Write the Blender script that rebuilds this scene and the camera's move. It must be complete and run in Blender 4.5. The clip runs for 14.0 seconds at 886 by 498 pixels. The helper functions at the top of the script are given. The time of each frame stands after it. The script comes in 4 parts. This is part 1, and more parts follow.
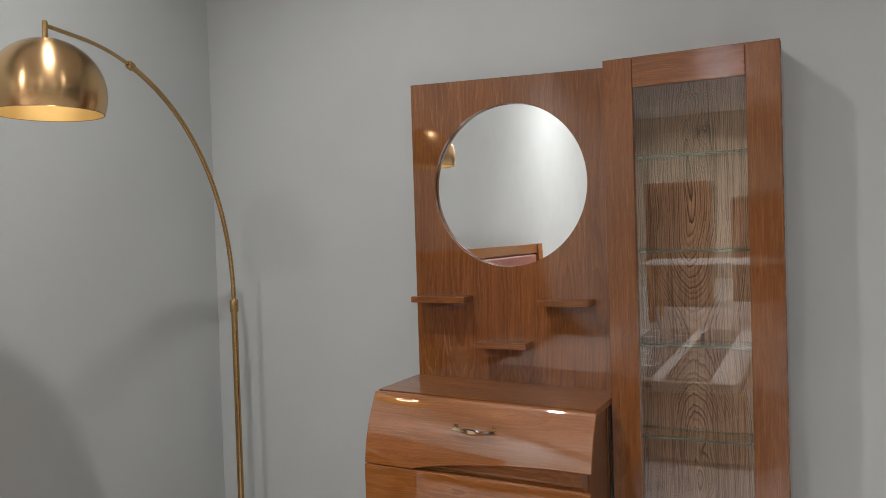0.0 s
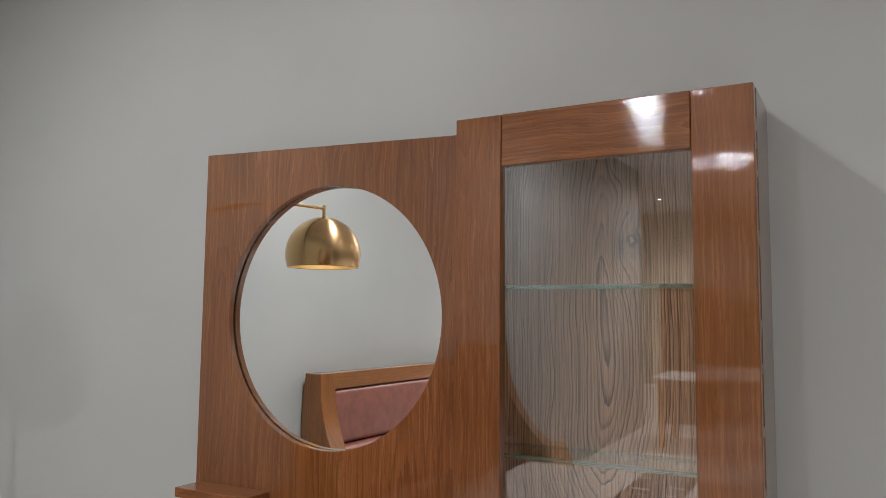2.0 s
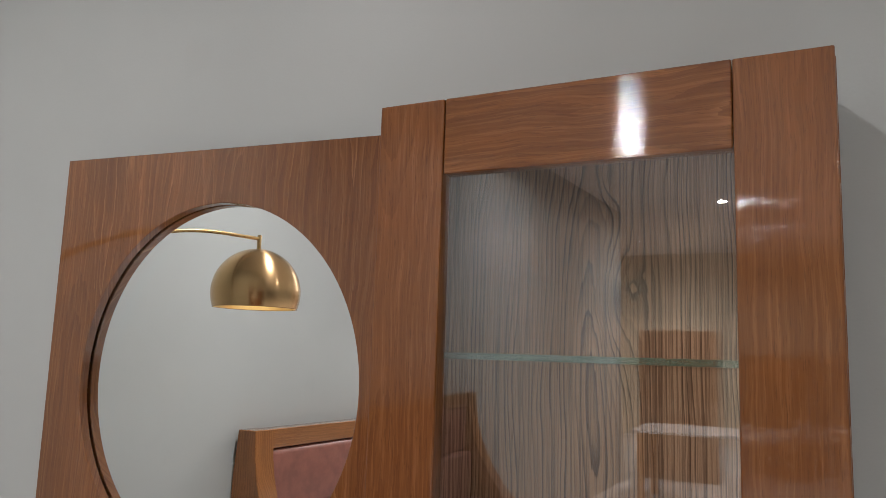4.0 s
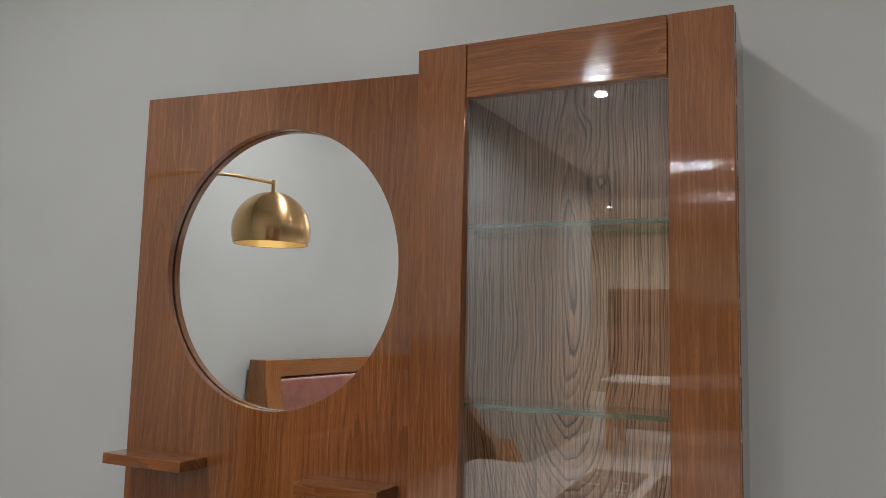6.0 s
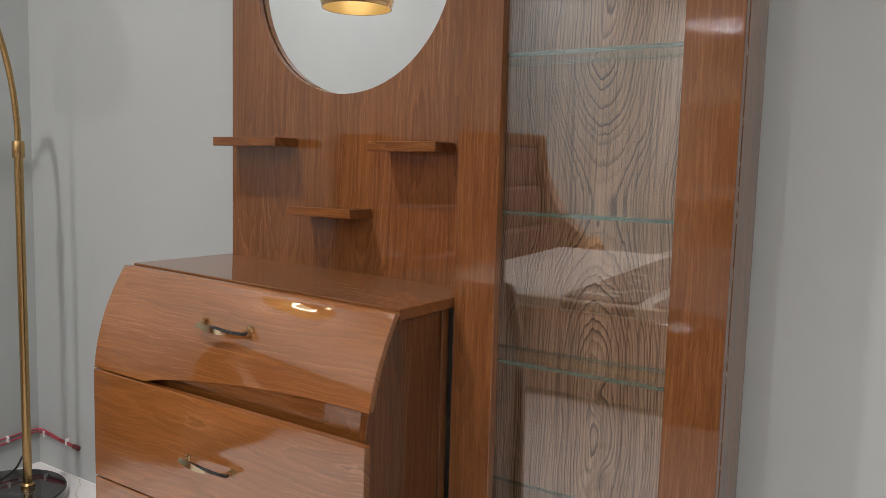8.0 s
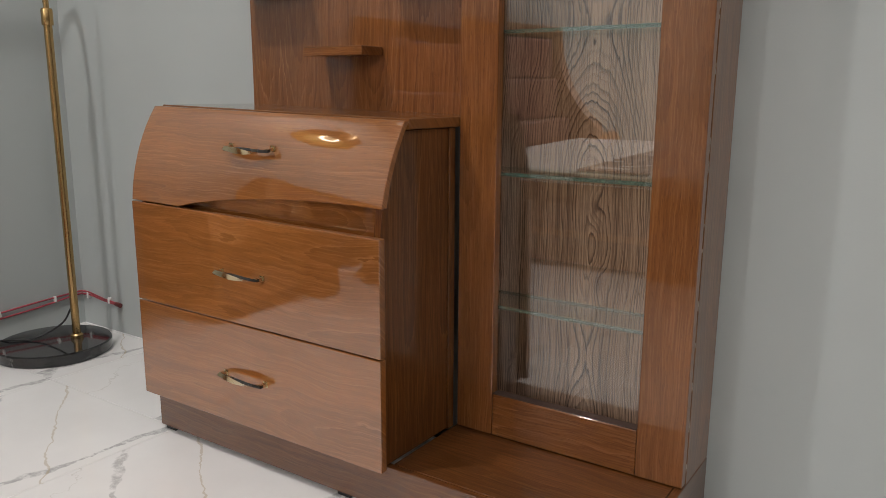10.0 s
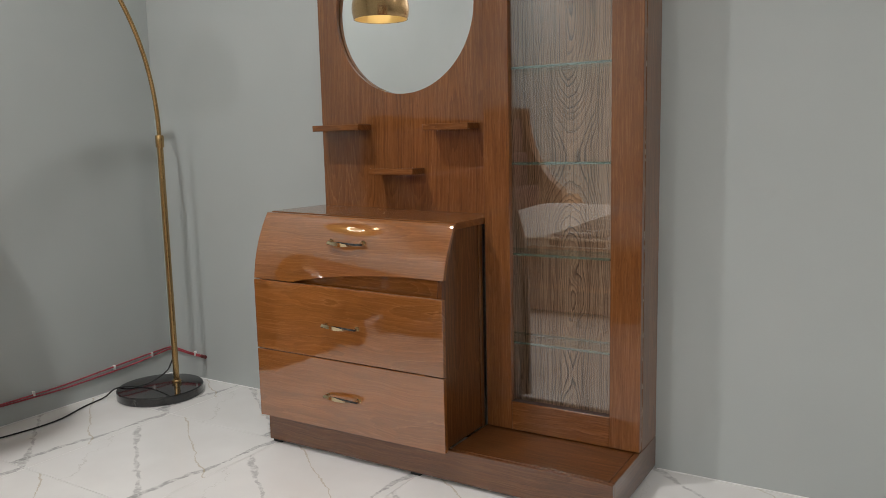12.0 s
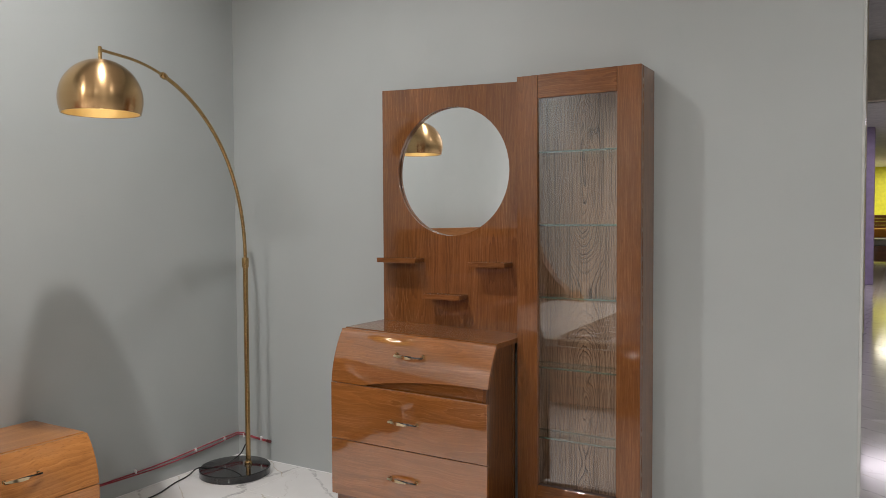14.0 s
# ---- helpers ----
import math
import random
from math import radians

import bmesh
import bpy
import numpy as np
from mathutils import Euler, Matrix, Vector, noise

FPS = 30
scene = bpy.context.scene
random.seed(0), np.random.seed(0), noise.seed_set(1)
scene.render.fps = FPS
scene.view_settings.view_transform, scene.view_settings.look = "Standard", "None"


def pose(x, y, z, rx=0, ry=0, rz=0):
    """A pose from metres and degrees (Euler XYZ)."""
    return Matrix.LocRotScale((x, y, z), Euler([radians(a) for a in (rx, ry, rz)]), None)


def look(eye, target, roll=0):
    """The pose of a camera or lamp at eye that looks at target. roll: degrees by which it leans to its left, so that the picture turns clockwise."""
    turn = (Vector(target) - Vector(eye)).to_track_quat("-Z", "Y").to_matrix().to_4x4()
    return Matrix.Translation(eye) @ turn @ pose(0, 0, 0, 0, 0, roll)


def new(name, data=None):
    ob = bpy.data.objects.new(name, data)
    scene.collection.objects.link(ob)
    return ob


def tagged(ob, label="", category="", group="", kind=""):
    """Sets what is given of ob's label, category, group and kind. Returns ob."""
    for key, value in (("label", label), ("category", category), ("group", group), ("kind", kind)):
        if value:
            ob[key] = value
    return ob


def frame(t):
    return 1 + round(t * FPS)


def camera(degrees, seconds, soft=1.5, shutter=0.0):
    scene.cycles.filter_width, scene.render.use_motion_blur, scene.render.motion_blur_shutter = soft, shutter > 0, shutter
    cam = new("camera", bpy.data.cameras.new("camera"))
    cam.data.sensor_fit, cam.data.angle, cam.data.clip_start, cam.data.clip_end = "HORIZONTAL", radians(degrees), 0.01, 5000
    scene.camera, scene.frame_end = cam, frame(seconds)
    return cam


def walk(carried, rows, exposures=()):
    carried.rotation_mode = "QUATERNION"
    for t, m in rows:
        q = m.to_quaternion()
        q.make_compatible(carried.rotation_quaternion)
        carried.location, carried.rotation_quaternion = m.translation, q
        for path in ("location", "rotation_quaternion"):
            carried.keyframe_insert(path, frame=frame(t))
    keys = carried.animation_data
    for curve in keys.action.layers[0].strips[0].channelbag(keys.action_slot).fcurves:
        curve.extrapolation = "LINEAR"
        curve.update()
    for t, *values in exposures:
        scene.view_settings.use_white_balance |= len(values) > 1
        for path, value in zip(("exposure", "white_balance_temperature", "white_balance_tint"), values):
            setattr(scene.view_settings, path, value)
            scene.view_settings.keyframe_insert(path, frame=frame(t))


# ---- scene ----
cam = camera(60.1, 14.0, soft=0.8)
PATH = [
    (0, (1.389, -2.612, 1.366), (0.498, -0.822, 1.326), -1.80),
    (0.5, (1.462, -2.365, 1.389), (0.550, -0.585, 1.431), -1.50),
    (1, (1.499, -2.034, 1.443), (0.557, -0.272, 1.538), -0.50),
    (1.5, (1.500, -1.691, 1.502), (0.534, 0.055, 1.631), 0.40),
    (2, (1.429, -1.419, 1.533), (0.464, 0.323, 1.711), 0.60),
    (2.5, (1.378, -1.205, 1.563), (0.405, 0.530, 1.773), 0.70),
    (3, (1.343, -1.011, 1.583), (0.357, 0.709, 1.844), 1.40),
    (3.2, (1.328, -0.961, 1.591), (0.340, 0.757, 1.857), 1.70),
    (5.3, (1.248, -1.167, 1.511), (0.478, 0.657, 1.792), 1.20),
    (5.5, (1.286, -1.218, 1.480), (0.497, 0.602, 1.733), 0.80),
    (6, (1.368, -1.335, 1.414), (0.521, 0.464, 1.623), 1.40),
    (6.5, (1.433, -1.463, 1.350), (0.517, 0.310, 1.488), 1.30),
    (7, (1.485, -1.555, 1.275), (0.526, 0.200, 1.289), 1.30),
    (7.5, (1.526, -1.548, 1.186), (0.507, 0.170, 1.086), 1.07),
    (8, (1.553, -1.457, 1.067), (0.485, 0.221, 0.865), 1.56),
    (8.5, (1.547, -1.383, 0.950), (0.447, 0.263, 0.664), 1.19),
    (9, (1.563, -1.366, 0.881), (0.453, 0.255, 0.510), 0.63),
    (9.2, (1.571, -1.378, 0.864), (0.468, 0.240, 0.464), 0.53),
    (11.3, (1.872, -2.079, 0.898), (0.809, -0.424, 0.532), -1.00),
    (11.5, (1.890, -2.157, 0.943), (0.837, -0.492, 0.596), -1.20),
    (12, (1.945, -2.370, 1.055), (0.912, -0.678, 0.786), -1.30),
    (12.5, (2.001, -2.537, 1.216), (0.967, -0.835, 1.027), -1.40),
    (13, (2.082, -2.673, 1.341), (1.046, -0.967, 1.221), -0.80),
    (13.5, (2.126, -2.823, 1.368), (1.106, -1.105, 1.294), -0.30),
    (14, (2.137, -3.070, 1.315), (1.111, -1.354, 1.238), -0.30),
]
# seconds, stops, kelvin, tint
EXPOSURE = [(0, -0.03, 6500, 13), (3.2, 0.01, 6500, 14), (5.3, -0.16, 6500, 12), (8.0, 0.22, 6480, 13), (9.2, 0.18, 6480, 12), (11.3, -0.05, 6480, 7), (12.5, -0.02, 6480, 9), (14, 0.0, 6520, 11)]
walk(cam, [(t, look(eye, target, roll)) for t, eye, target, roll in PATH], EXPOSURE)

# ---- light ----
K = 0.95  # plan units to metres
CEIL = 3.35
world = bpy.data.worlds.new("world")
scene.world = world
world.use_nodes = True
world.node_tree.nodes["Background"].inputs[0].default_value = (0.9, 0.95, 1.0, 1)
world.node_tree.nodes["Background"].inputs[1].default_value = 0.02

# x, y, watts, spread; the last four are unseen fill lamps, added for brightness
DOWNLIGHTS_AND_FILL = [(-0.105, -1.48, 26, 146), (-0.03, -5.1, 62, 165), (0.2, -8.5, 68, 165), (0.45, -11.2, 62, 165), (-1.52, -11.9, 60, 165), (2.7, -1.6, 12, 146),
              (3.4, -5.6, 36, 160), (3.2, -9.0, 60, 165), (6.4, -4.4, 24, 165)]


def lamp(name, kind, place, energy, color, **kw):
    data = bpy.data.lights.new(name, kind)
    data.energy, data.color = energy, color
    for key, value in kw.items():
        if key == "size":
            data.size = value
        elif key == "shape":
            data.shape = value
        elif key == "radius":
            data.shadow_soft_size = value
        elif key == "spread":
            data.spread = value
    ob = new(name, data)
    ob.location = [K * c for c in place]
    return ob


for x, y, watts, spread in DOWNLIGHTS_AND_FILL:
    lamp("downlight_or_fill_glow", "AREA", (x, y, CEIL - 0.03), watts, (1.0, 0.972, 0.965), shape="DISK", size=0.10, spread=radians(spread))
lamp("hall_glow", "AREA", (2.8, 4.0, 4.0), 30, (1.0, 0.96, 0.98), shape="DISK", size=3.2)
lamp("hall_glow", "AREA", (2.6, 12.6, 3.15), 45, (1.0, 0.9, 1.0), shape="DISK", size=2.0)
lamp("hall_glow", "AREA", (2.6, 26.9, 3.15), 120, (1.0, 0.96, 0.75), shape="DISK", size=2.0)
lamp("bulb_glow", "POINT", (-0.567, -1.241, 1.912), 1.3, (1.0, 0.85, 0.64), radius=0.050)


# ---- materials ----
class Nodes:
    """A short hand for node materials."""

    def __init__(self, name):
        self.mat = bpy.data.materials.new(name)
        self.mat.use_nodes = True
        self.tree = self.mat.node_tree
        self.out = self.tree.nodes["Material Output"]
        self.bsdf = self.tree.nodes["Principled BSDF"]

    def add(self, kind, **props):
        n = self.tree.nodes.new(kind)
        for key, value in props.items():
            if key == "op":
                n.operation = value
            elif key == "blend":
                n.data_type, n.blend_type = "RGBA", value
            elif key == "clamp":
                n.use_clamp = value
        return n

    def put(self, socket, value):
        if isinstance(value, bpy.types.NodeSocket):
            self.tree.links.new(value, socket)
        else:
            socket.default_value = value

    def math(self, op, a, b=0.0, clamp=False):
        n = self.add("ShaderNodeMath", op=op, clamp=clamp)
        self.put(n.inputs[0], a)
        self.put(n.inputs[1], b)
        return n.outputs[0]

    def mix(self, f, a, b, blend="MIX"):
        n = self.add("ShaderNodeMix", blend=blend)
        self.put(n.inputs[0], f)
        self.put(n.inputs[6], a if isinstance(a, bpy.types.NodeSocket) else (*a, 1))
        self.put(n.inputs[7], b if isinstance(b, bpy.types.NodeSocket) else (*b, 1))
        return n.outputs[2]

    def where(self):
        return self.add("ShaderNodeNewGeometry").outputs["Position"]

    def local(self):
        return self.add("ShaderNodeTexCoord").outputs["Object"]

    def scaled(self, vec, scale, shift=(0, 0, 0)):
        n = self.add("ShaderNodeMapping")
        self.put(n.inputs["Vector"], vec)
        n.inputs["Scale"].default_value = scale
        n.inputs["Location"].default_value = shift
        return n.outputs[0]

    def noise(self, vec, scale=1.0, detail=2.0, rough=0.5, warp=0.0):
        n = self.add("ShaderNodeTexNoise")
        self.put(n.inputs["Vector"], vec)
        n.inputs["Scale"].default_value = scale
        n.inputs["Detail"].default_value = detail
        n.inputs["Roughness"].default_value = rough
        n.inputs["Distortion"].default_value = warp
        return n.outputs["Fac"]

    def vec(self, a, b, c):
        n = self.add("ShaderNodeCombineXYZ")
        for socket, value in zip(n.inputs, (a, b, c)):
            self.put(socket, value)
        return n.outputs[0]

    def ramp(self, v, a, b, lo=0.0, hi=1.0):
        n = self.add("ShaderNodeMapRange")
        n.interpolation_type = "SMOOTHSTEP"
        self.put(n.inputs[0], v)
        for i, x in zip((1, 2, 3, 4), (a, b, lo, hi)):
            n.inputs[i].default_value = x
        return n.outputs[0]

    def split(self, vec):
        n = self.add("ShaderNodeSeparateXYZ")
        self.put(n.inputs[0], vec)
        return n.outputs

    def bump(self, height, strength, distance=0.001):
        n = self.add("ShaderNodeBump")
        self.put(n.inputs["Height"], height)
        n.inputs["Strength"].default_value = strength
        n.inputs["Distance"].default_value = distance
        return n.outputs[0]

    def set(self, **kw):
        names = {"color": "Base Color", "rough": "Roughness", "metal": "Metallic", "coat": "Coat Weight", "coat_ior": "Coat IOR", "coat_rough": "Coat Roughness", "normal": "Normal",
                 "coat_normal": "Coat Normal", "ior": "IOR", "spec": "Specular IOR Level", "glow": "Emission Color", "power": "Emission Strength",
                 "aniso": "Anisotropic", "turn": "Anisotropic Rotation", "tangent": "Tangent", "trans": "Transmission Weight", "sheen": "Sheen Weight"}
        for key, value in kw.items():
            if isinstance(value, tuple) and len(value) == 3:
                value = (*value, 1)
            self.put(self.bsdf.inputs[names[key]], value)
        return self.mat


def rings(n, f, key):
    """Growth rings from a field: place inside each ring, and two values that differ from ring to ring."""
    spot = n.math("FRACT", f)
    number = n.math("FLOOR", f)
    out = [spot]
    for k in (0.0, 37.3):
        w = n.add("ShaderNodeTexWhiteNoise")
        w.noise_dimensions = "1D"
        n.put(w.inputs["W"], n.math("ADD", number, key + k))
        out.append(w.outputs["Value"])
    return out


def veneer(name, axis, tones, leaf=0.23, count=105.0, depth=0.5, thread=0.5, fibre=0.35, pore=0.4, wander=0.030, shift=0.0, rough=0.34, lacquer=1.6, gloss=0.022, ridges=0.3, peel=0.3, flame=0.011, plumb=0.0):
    """Lacquered plain-sliced veneer: leaves with arched growth rings, pale threads, fibres and short pores."""
    n = Nodes(name)
    p = n.where()
    x, y, z = n.split(p)
    v = {"x": x, "y": y, "z": z}[axis]
    u = {"x": n.math("ADD", y, z), "y": n.math("ADD", x, z), "z": n.math("ADD", x, y)}[axis]
    own = n.math("MULTIPLY", n.add("ShaderNodeObjectInfo").outputs["Random"], 1.7)
    u = n.math("ADD", u, n.math("ADD", own, shift + 4.0))
    bend = n.math("SUBTRACT", n.noise(n.vec(n.math("MULTIPLY", u, 2.5), n.math("MULTIPLY", v, 1.9), own), 1.0, 2.0), 0.5)
    uw = n.math("ADD", u, n.math("MULTIPLY", bend, wander))
    ripple = n.math("SUBTRACT", n.noise(n.vec(n.math("MULTIPLY", u, 14.0), n.math("MULTIPLY", v, 9.0), own), 1.0, 2.0), 0.5)
    uw = n.math("ADD", uw, n.math("MULTIPLY", ripple, flame))
    off = n.math("SUBTRACT", n.math("PINGPONG", uw, leaf), leaf * 0.56)
    sheet = n.math("FLOOR", n.math("DIVIDE", uw, leaf * 2))
    rise = n.noise(n.vec(n.math("MULTIPLY", sheet, 3.7), n.math("MULTIPLY", v, 1.7), own), 1.0, 1.0)
    lift = n.ramp(rise, 0.25, 0.75, 0.006, 0.062)
    field = n.math("SQRT", n.math("ADD", n.math("MULTIPLY", off, off), n.math("MULTIPLY", lift, lift)))
    field = n.math("MULTIPLY", field, count)
    field = n.math("ADD", field, n.math("MULTIPLY", n.noise(n.vec(n.math("MULTIPLY", u, 45.0), n.math("MULTIPLY", v, 3.0), own), 1.0, 2.0), 1.2))
    field = n.math("ADD", field, n.math("MULTIPLY", n.noise(n.vec(n.math("MULTIPLY", u, 190.0), n.math("MULTIPLY", v, 22.0), own), 1.0, 2.0), 0.35))
    spot, one, two = rings(n, field, shift * 11.0)
    late = n.math("MULTIPLY", n.ramp(spot, 0.15, 1.0), n.ramp(one, 0.1, 0.95, 0.25, 1.0))
    pale = n.math("MULTIPLY", n.ramp(spot, 0.0, 0.20, 1.0, 0.0), n.ramp(two, 0.45, 0.95, 0.08, 1.0))
    pale = n.math("MULTIPLY", pale, n.ramp(n.noise(n.vec(n.math("MULTIPLY", u, 18.0), n.math("MULTIPLY", v, 5.0), own), 1.0, 2.0), 0.36, 0.60, 0.25, 1.0))
    fibres = n.noise(n.vec(n.math("MULTIPLY", uw, 300.0), n.math("MULTIPLY", v, 7.0), own), 1.0, 3.0, 0.65)
    pores = n.noise(n.vec(n.math("MULTIPLY", uw, 780.0), n.math("MULTIPLY", v, 42.0), own), 1.0, 2.0, 0.6)
    broad = n.noise(n.vec(n.math("MULTIPLY", u, 9.0), n.math("MULTIPLY", v, 1.6), own), 1.0, 2.0)
    dark, mid, light = tones
    c = n.mix(n.ramp(broad, 0.30, 0.70), [0.82 * q for q in mid], [1.12 * q for q in mid])
    c = n.mix(n.math("MULTIPLY", late, depth), c, dark)
    c = n.mix(n.math("MULTIPLY", pale, thread), c, light)
    c = n.mix(n.math("MULTIPLY", n.ramp(fibres, 0.50, 0.66), fibre * 0.75), c, light)
    c = n.mix(n.math("MULTIPLY", n.ramp(fibres, 0.50, 0.36), fibre), c, dark)
    c = n.mix(n.math("MULTIPLY", n.ramp(pores, 0.57, 0.68), pore), c, [0.6 * q for q in dark])
    tilt = n.bump(n.math("MULTIPLY", z, plumb), 1.0, 1.0)
    ridge = n.add("ShaderNodeBump")
    n.put(ridge.inputs["Height"], n.noise(n.vec(n.math("MULTIPLY", u, 150.0), n.math("MULTIPLY", v, 14.0), own), 1.0, 4.0, 0.65))
    ridge.inputs["Strength"].default_value, ridge.inputs["Distance"].default_value = ridges, 0.0007
    n.put(ridge.inputs["Normal"], tilt)
    wave = n.add("ShaderNodeBump")
    n.put(wave.inputs["Height"], n.math("ADD", n.noise(p, 8.0, 1.5), n.math("MULTIPLY", n.noise(p, 48.0, 2.0), 0.05 * peel)))
    wave.inputs["Strength"].default_value, wave.inputs["Distance"].default_value = 0.15, 0.004
    n.put(wave.inputs["Normal"], ridge.outputs[0])
    return n.set(color=c, rough=rough, coat=1.0, coat_ior=lacquer, coat_rough=gloss, coat_normal=wave.outputs[0], normal=n.bump(pores, 0.12, 0.0005), spec=0.12)


WALNUT = ((0.160, 0.0520, 0.0105), (0.275, 0.0960, 0.0205), (0.48, 0.220, 0.076))
UPRIGHT = ((0.100, 0.0320, 0.0075), (0.200, 0.0705, 0.0175), (0.39, 0.180, 0.066))
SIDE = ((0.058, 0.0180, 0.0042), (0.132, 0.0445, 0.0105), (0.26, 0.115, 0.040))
PLUMB = math.tan(radians(0.75))  # the door's face hangs this much out of plumb
veneer_z = veneer("walnut veneer upright", "z", UPRIGHT, leaf=0.13, count=80.0, depth=0.52, thread=0.58, fibre=0.30, wander=0.05, ridges=0.10, lacquer=1.75, gloss=0.018, peel=1.0)
veneer_z2 = veneer("walnut veneer stile", "z", UPRIGHT, leaf=0.085, count=80.0, depth=0.60, thread=0.48, fibre=0.32, shift=0.31, ridges=0.30, lacquer=1.60, gloss=0.035, plumb=PLUMB, peel=2.5)
veneer_x = veneer("walnut veneer level", "x", WALNUT, leaf=0.21, count=70.0, depth=0.40, thread=0.40, fibre=0.28, pore=0.30, wander=0.08, shift=0.77, lacquer=2.25, gloss=0.012, ridges=0.03, peel=0.1, flame=0.020)
veneer_r = veneer("walnut veneer rail", "x", UPRIGHT, leaf=0.12, count=70.0, depth=0.46, thread=0.28, fibre=0.32, shift=1.13, ridges=0.34, lacquer=1.52, gloss=0.035, plumb=PLUMB, peel=2.5, flame=0.016)
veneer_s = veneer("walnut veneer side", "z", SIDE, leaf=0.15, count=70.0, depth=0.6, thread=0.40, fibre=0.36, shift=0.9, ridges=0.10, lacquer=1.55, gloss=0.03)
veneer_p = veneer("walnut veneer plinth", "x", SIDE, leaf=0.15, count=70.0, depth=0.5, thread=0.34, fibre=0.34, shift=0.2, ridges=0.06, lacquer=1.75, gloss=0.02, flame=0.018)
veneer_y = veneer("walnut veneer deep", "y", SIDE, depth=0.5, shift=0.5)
veneer_t = veneer("walnut veneer top", "x", UPRIGHT, leaf=0.15, count=70.0, depth=0.5, thread=0.34, fibre=0.34, shift=0.9, rough=0.45, lacquer=1.5, gloss=0.03, ridges=0.06, flame=0.018)
HONEY = ((0.28, 0.100, 0.026), (0.52, 0.215, 0.060), (0.64, 0.30, 0.100))
honey_y = veneer("honey veneer deep", "y", HONEY, count=80.0, depth=0.45, fibre=0.2)
honey_x = veneer("honey veneer level", "x", HONEY, count=80.0, depth=0.4, fibre=0.2)
honey_z = veneer("honey veneer upright", "z", HONEY, count=80.0, depth=0.4, fibre=0.2)
TEAK = ((0.14, 0.047, 0.013), (0.285, 0.112, 0.034), (0.40, 0.18, 0.065))
teak_y = veneer("teak brown veneer deep", "y", TEAK, count=80.0, depth=0.45, fibre=0.25)
teak_z = veneer("teak brown veneer upright", "z", TEAK, count=80.0, depth=0.4, fibre=0.25)


def laminate():
    """Grey-brown printed board: nested arches up the middle, straight dark lines beside them, a few knots."""
    n = Nodes("striped grey laminate")
    p = n.where()
    x, y, z = n.split(n.scaled(p, (1 / K, 1 / K, 1 / K)))

    def bell(at, width, height):
        d = n.math("MULTIPLY", n.math("SUBTRACT", z, at), 1.0 / width)
        return n.math("MULTIPLY", n.math("EXPONENT", n.math("MULTIPLY", n.math("MULTIPLY", d, d), -1.0)), height)

    stray = n.math("SUBTRACT", n.noise(n.vec(0.0, 0.0, n.math("MULTIPLY", z, 2.6)), 1.0, 1.0), 0.5)
    off = n.math("ADD", n.math("SUBTRACT", x, 1.058), n.math("MULTIPLY", stray, 0.05))
    off = n.math("ADD", off, n.math("MULTIPLY", n.math("SUBTRACT", n.noise(n.vec(n.math("MULTIPLY", x, 9.0), 0.0, n.math("MULTIPLY", z, 3.2)), 1.0, 2.0), 0.5), 0.030))
    lift = n.math("ADD", n.math("ADD", bell(1.06, 0.25, 0.100), bell(0.30, 0.16, 0.035)), n.math("ADD", bell(1.95, 0.14, 0.03), 0.010))
    field = n.math("MULTIPLY", n.math("SQRT", n.math("ADD", n.math("MULTIPLY", off, off), n.math("MULTIPLY", lift, lift))), 160.0)
    field = n.math("ADD", field, n.math("MULTIPLY", n.noise(n.vec(n.math("MULTIPLY", x, 55.0), 0.0, n.math("MULTIPLY", z, 1.4)), 1.0, 2.0), 1.5))
    core = 0.0
    for kx, kz, size, amount in ((1.086, 1.757, 0.044, 5.0), (1.076, 1.925, 0.024, 2.4), (1.071, 0.658, 0.030, 3.2), (1.086, 0.481, 0.032, 3.6), (0.866, 0.861, 0.026, 2.8), (0.864, 0.26, 0.018, 2.0), (1.052, 1.022, 0.008, 0.8)):
        dx = n.math("MULTIPLY", n.math("SUBTRACT", x, kx), 1.0 / (size * 0.60))
        dz = n.math("MULTIPLY", n.math("SUBTRACT", z, kz), 1.0 / (size * 1.5))
        dx = n.math("ADD", dx, n.math("MULTIPLY", n.math("SUBTRACT", n.noise(p, 42.0, 2.0), 0.5), 0.5))
        d = n.math("ADD", n.math("MULTIPLY", dx, dx), n.math("MULTIPLY", dz, dz))
        field = n.math("ADD", field, n.math("MULTIPLY", n.math("EXPONENT", n.math("MULTIPLY", d, -0.8)), amount))
        core = n.math("ADD", core, n.math("EXPONENT", n.math("MULTIPLY", d, -6.0)))
    field = n.math("ADD", field, n.math("MULTIPLY", n.noise(n.vec(n.math("MULTIPLY", x, 210.0), 0.0, n.math("MULTIPLY", z, 4.0)), 1.0, 2.0), 0.35))
    spot, one, two = rings(n, field, 3.0)
    late = n.math("MULTIPLY", n.ramp(spot, 0.05, 1.0), n.ramp(one, 0.0, 0.9, 0.15, 0.8))
    line = n.math("MULTIPLY", n.ramp(spot, 0.62, 0.92), n.ramp(two, 0.25, 0.85, 0.15, 1.0))
    fine = n.noise(n.vec(n.math("MULTIPLY", x, 330.0), 0.0, n.math("MULTIPLY", z, 2.2)), 1.0, 2.0, 0.6)
    hair = n.noise(n.vec(n.math("MULTIPLY", x, 700.0), 0.0, n.math("MULTIPLY", z, 12.0)), 1.0, 2.0, 0.6)
    plank = n.noise(n.vec(n.math("MULTIPLY", x, 7.0), 0.0, n.math("MULTIPLY", z, 0.25)), 1.0, 1.0)
    c = n.mix(n.ramp(plank, 0.35, 0.65), (0.370, 0.228, 0.142), (0.510, 0.330, 0.216))
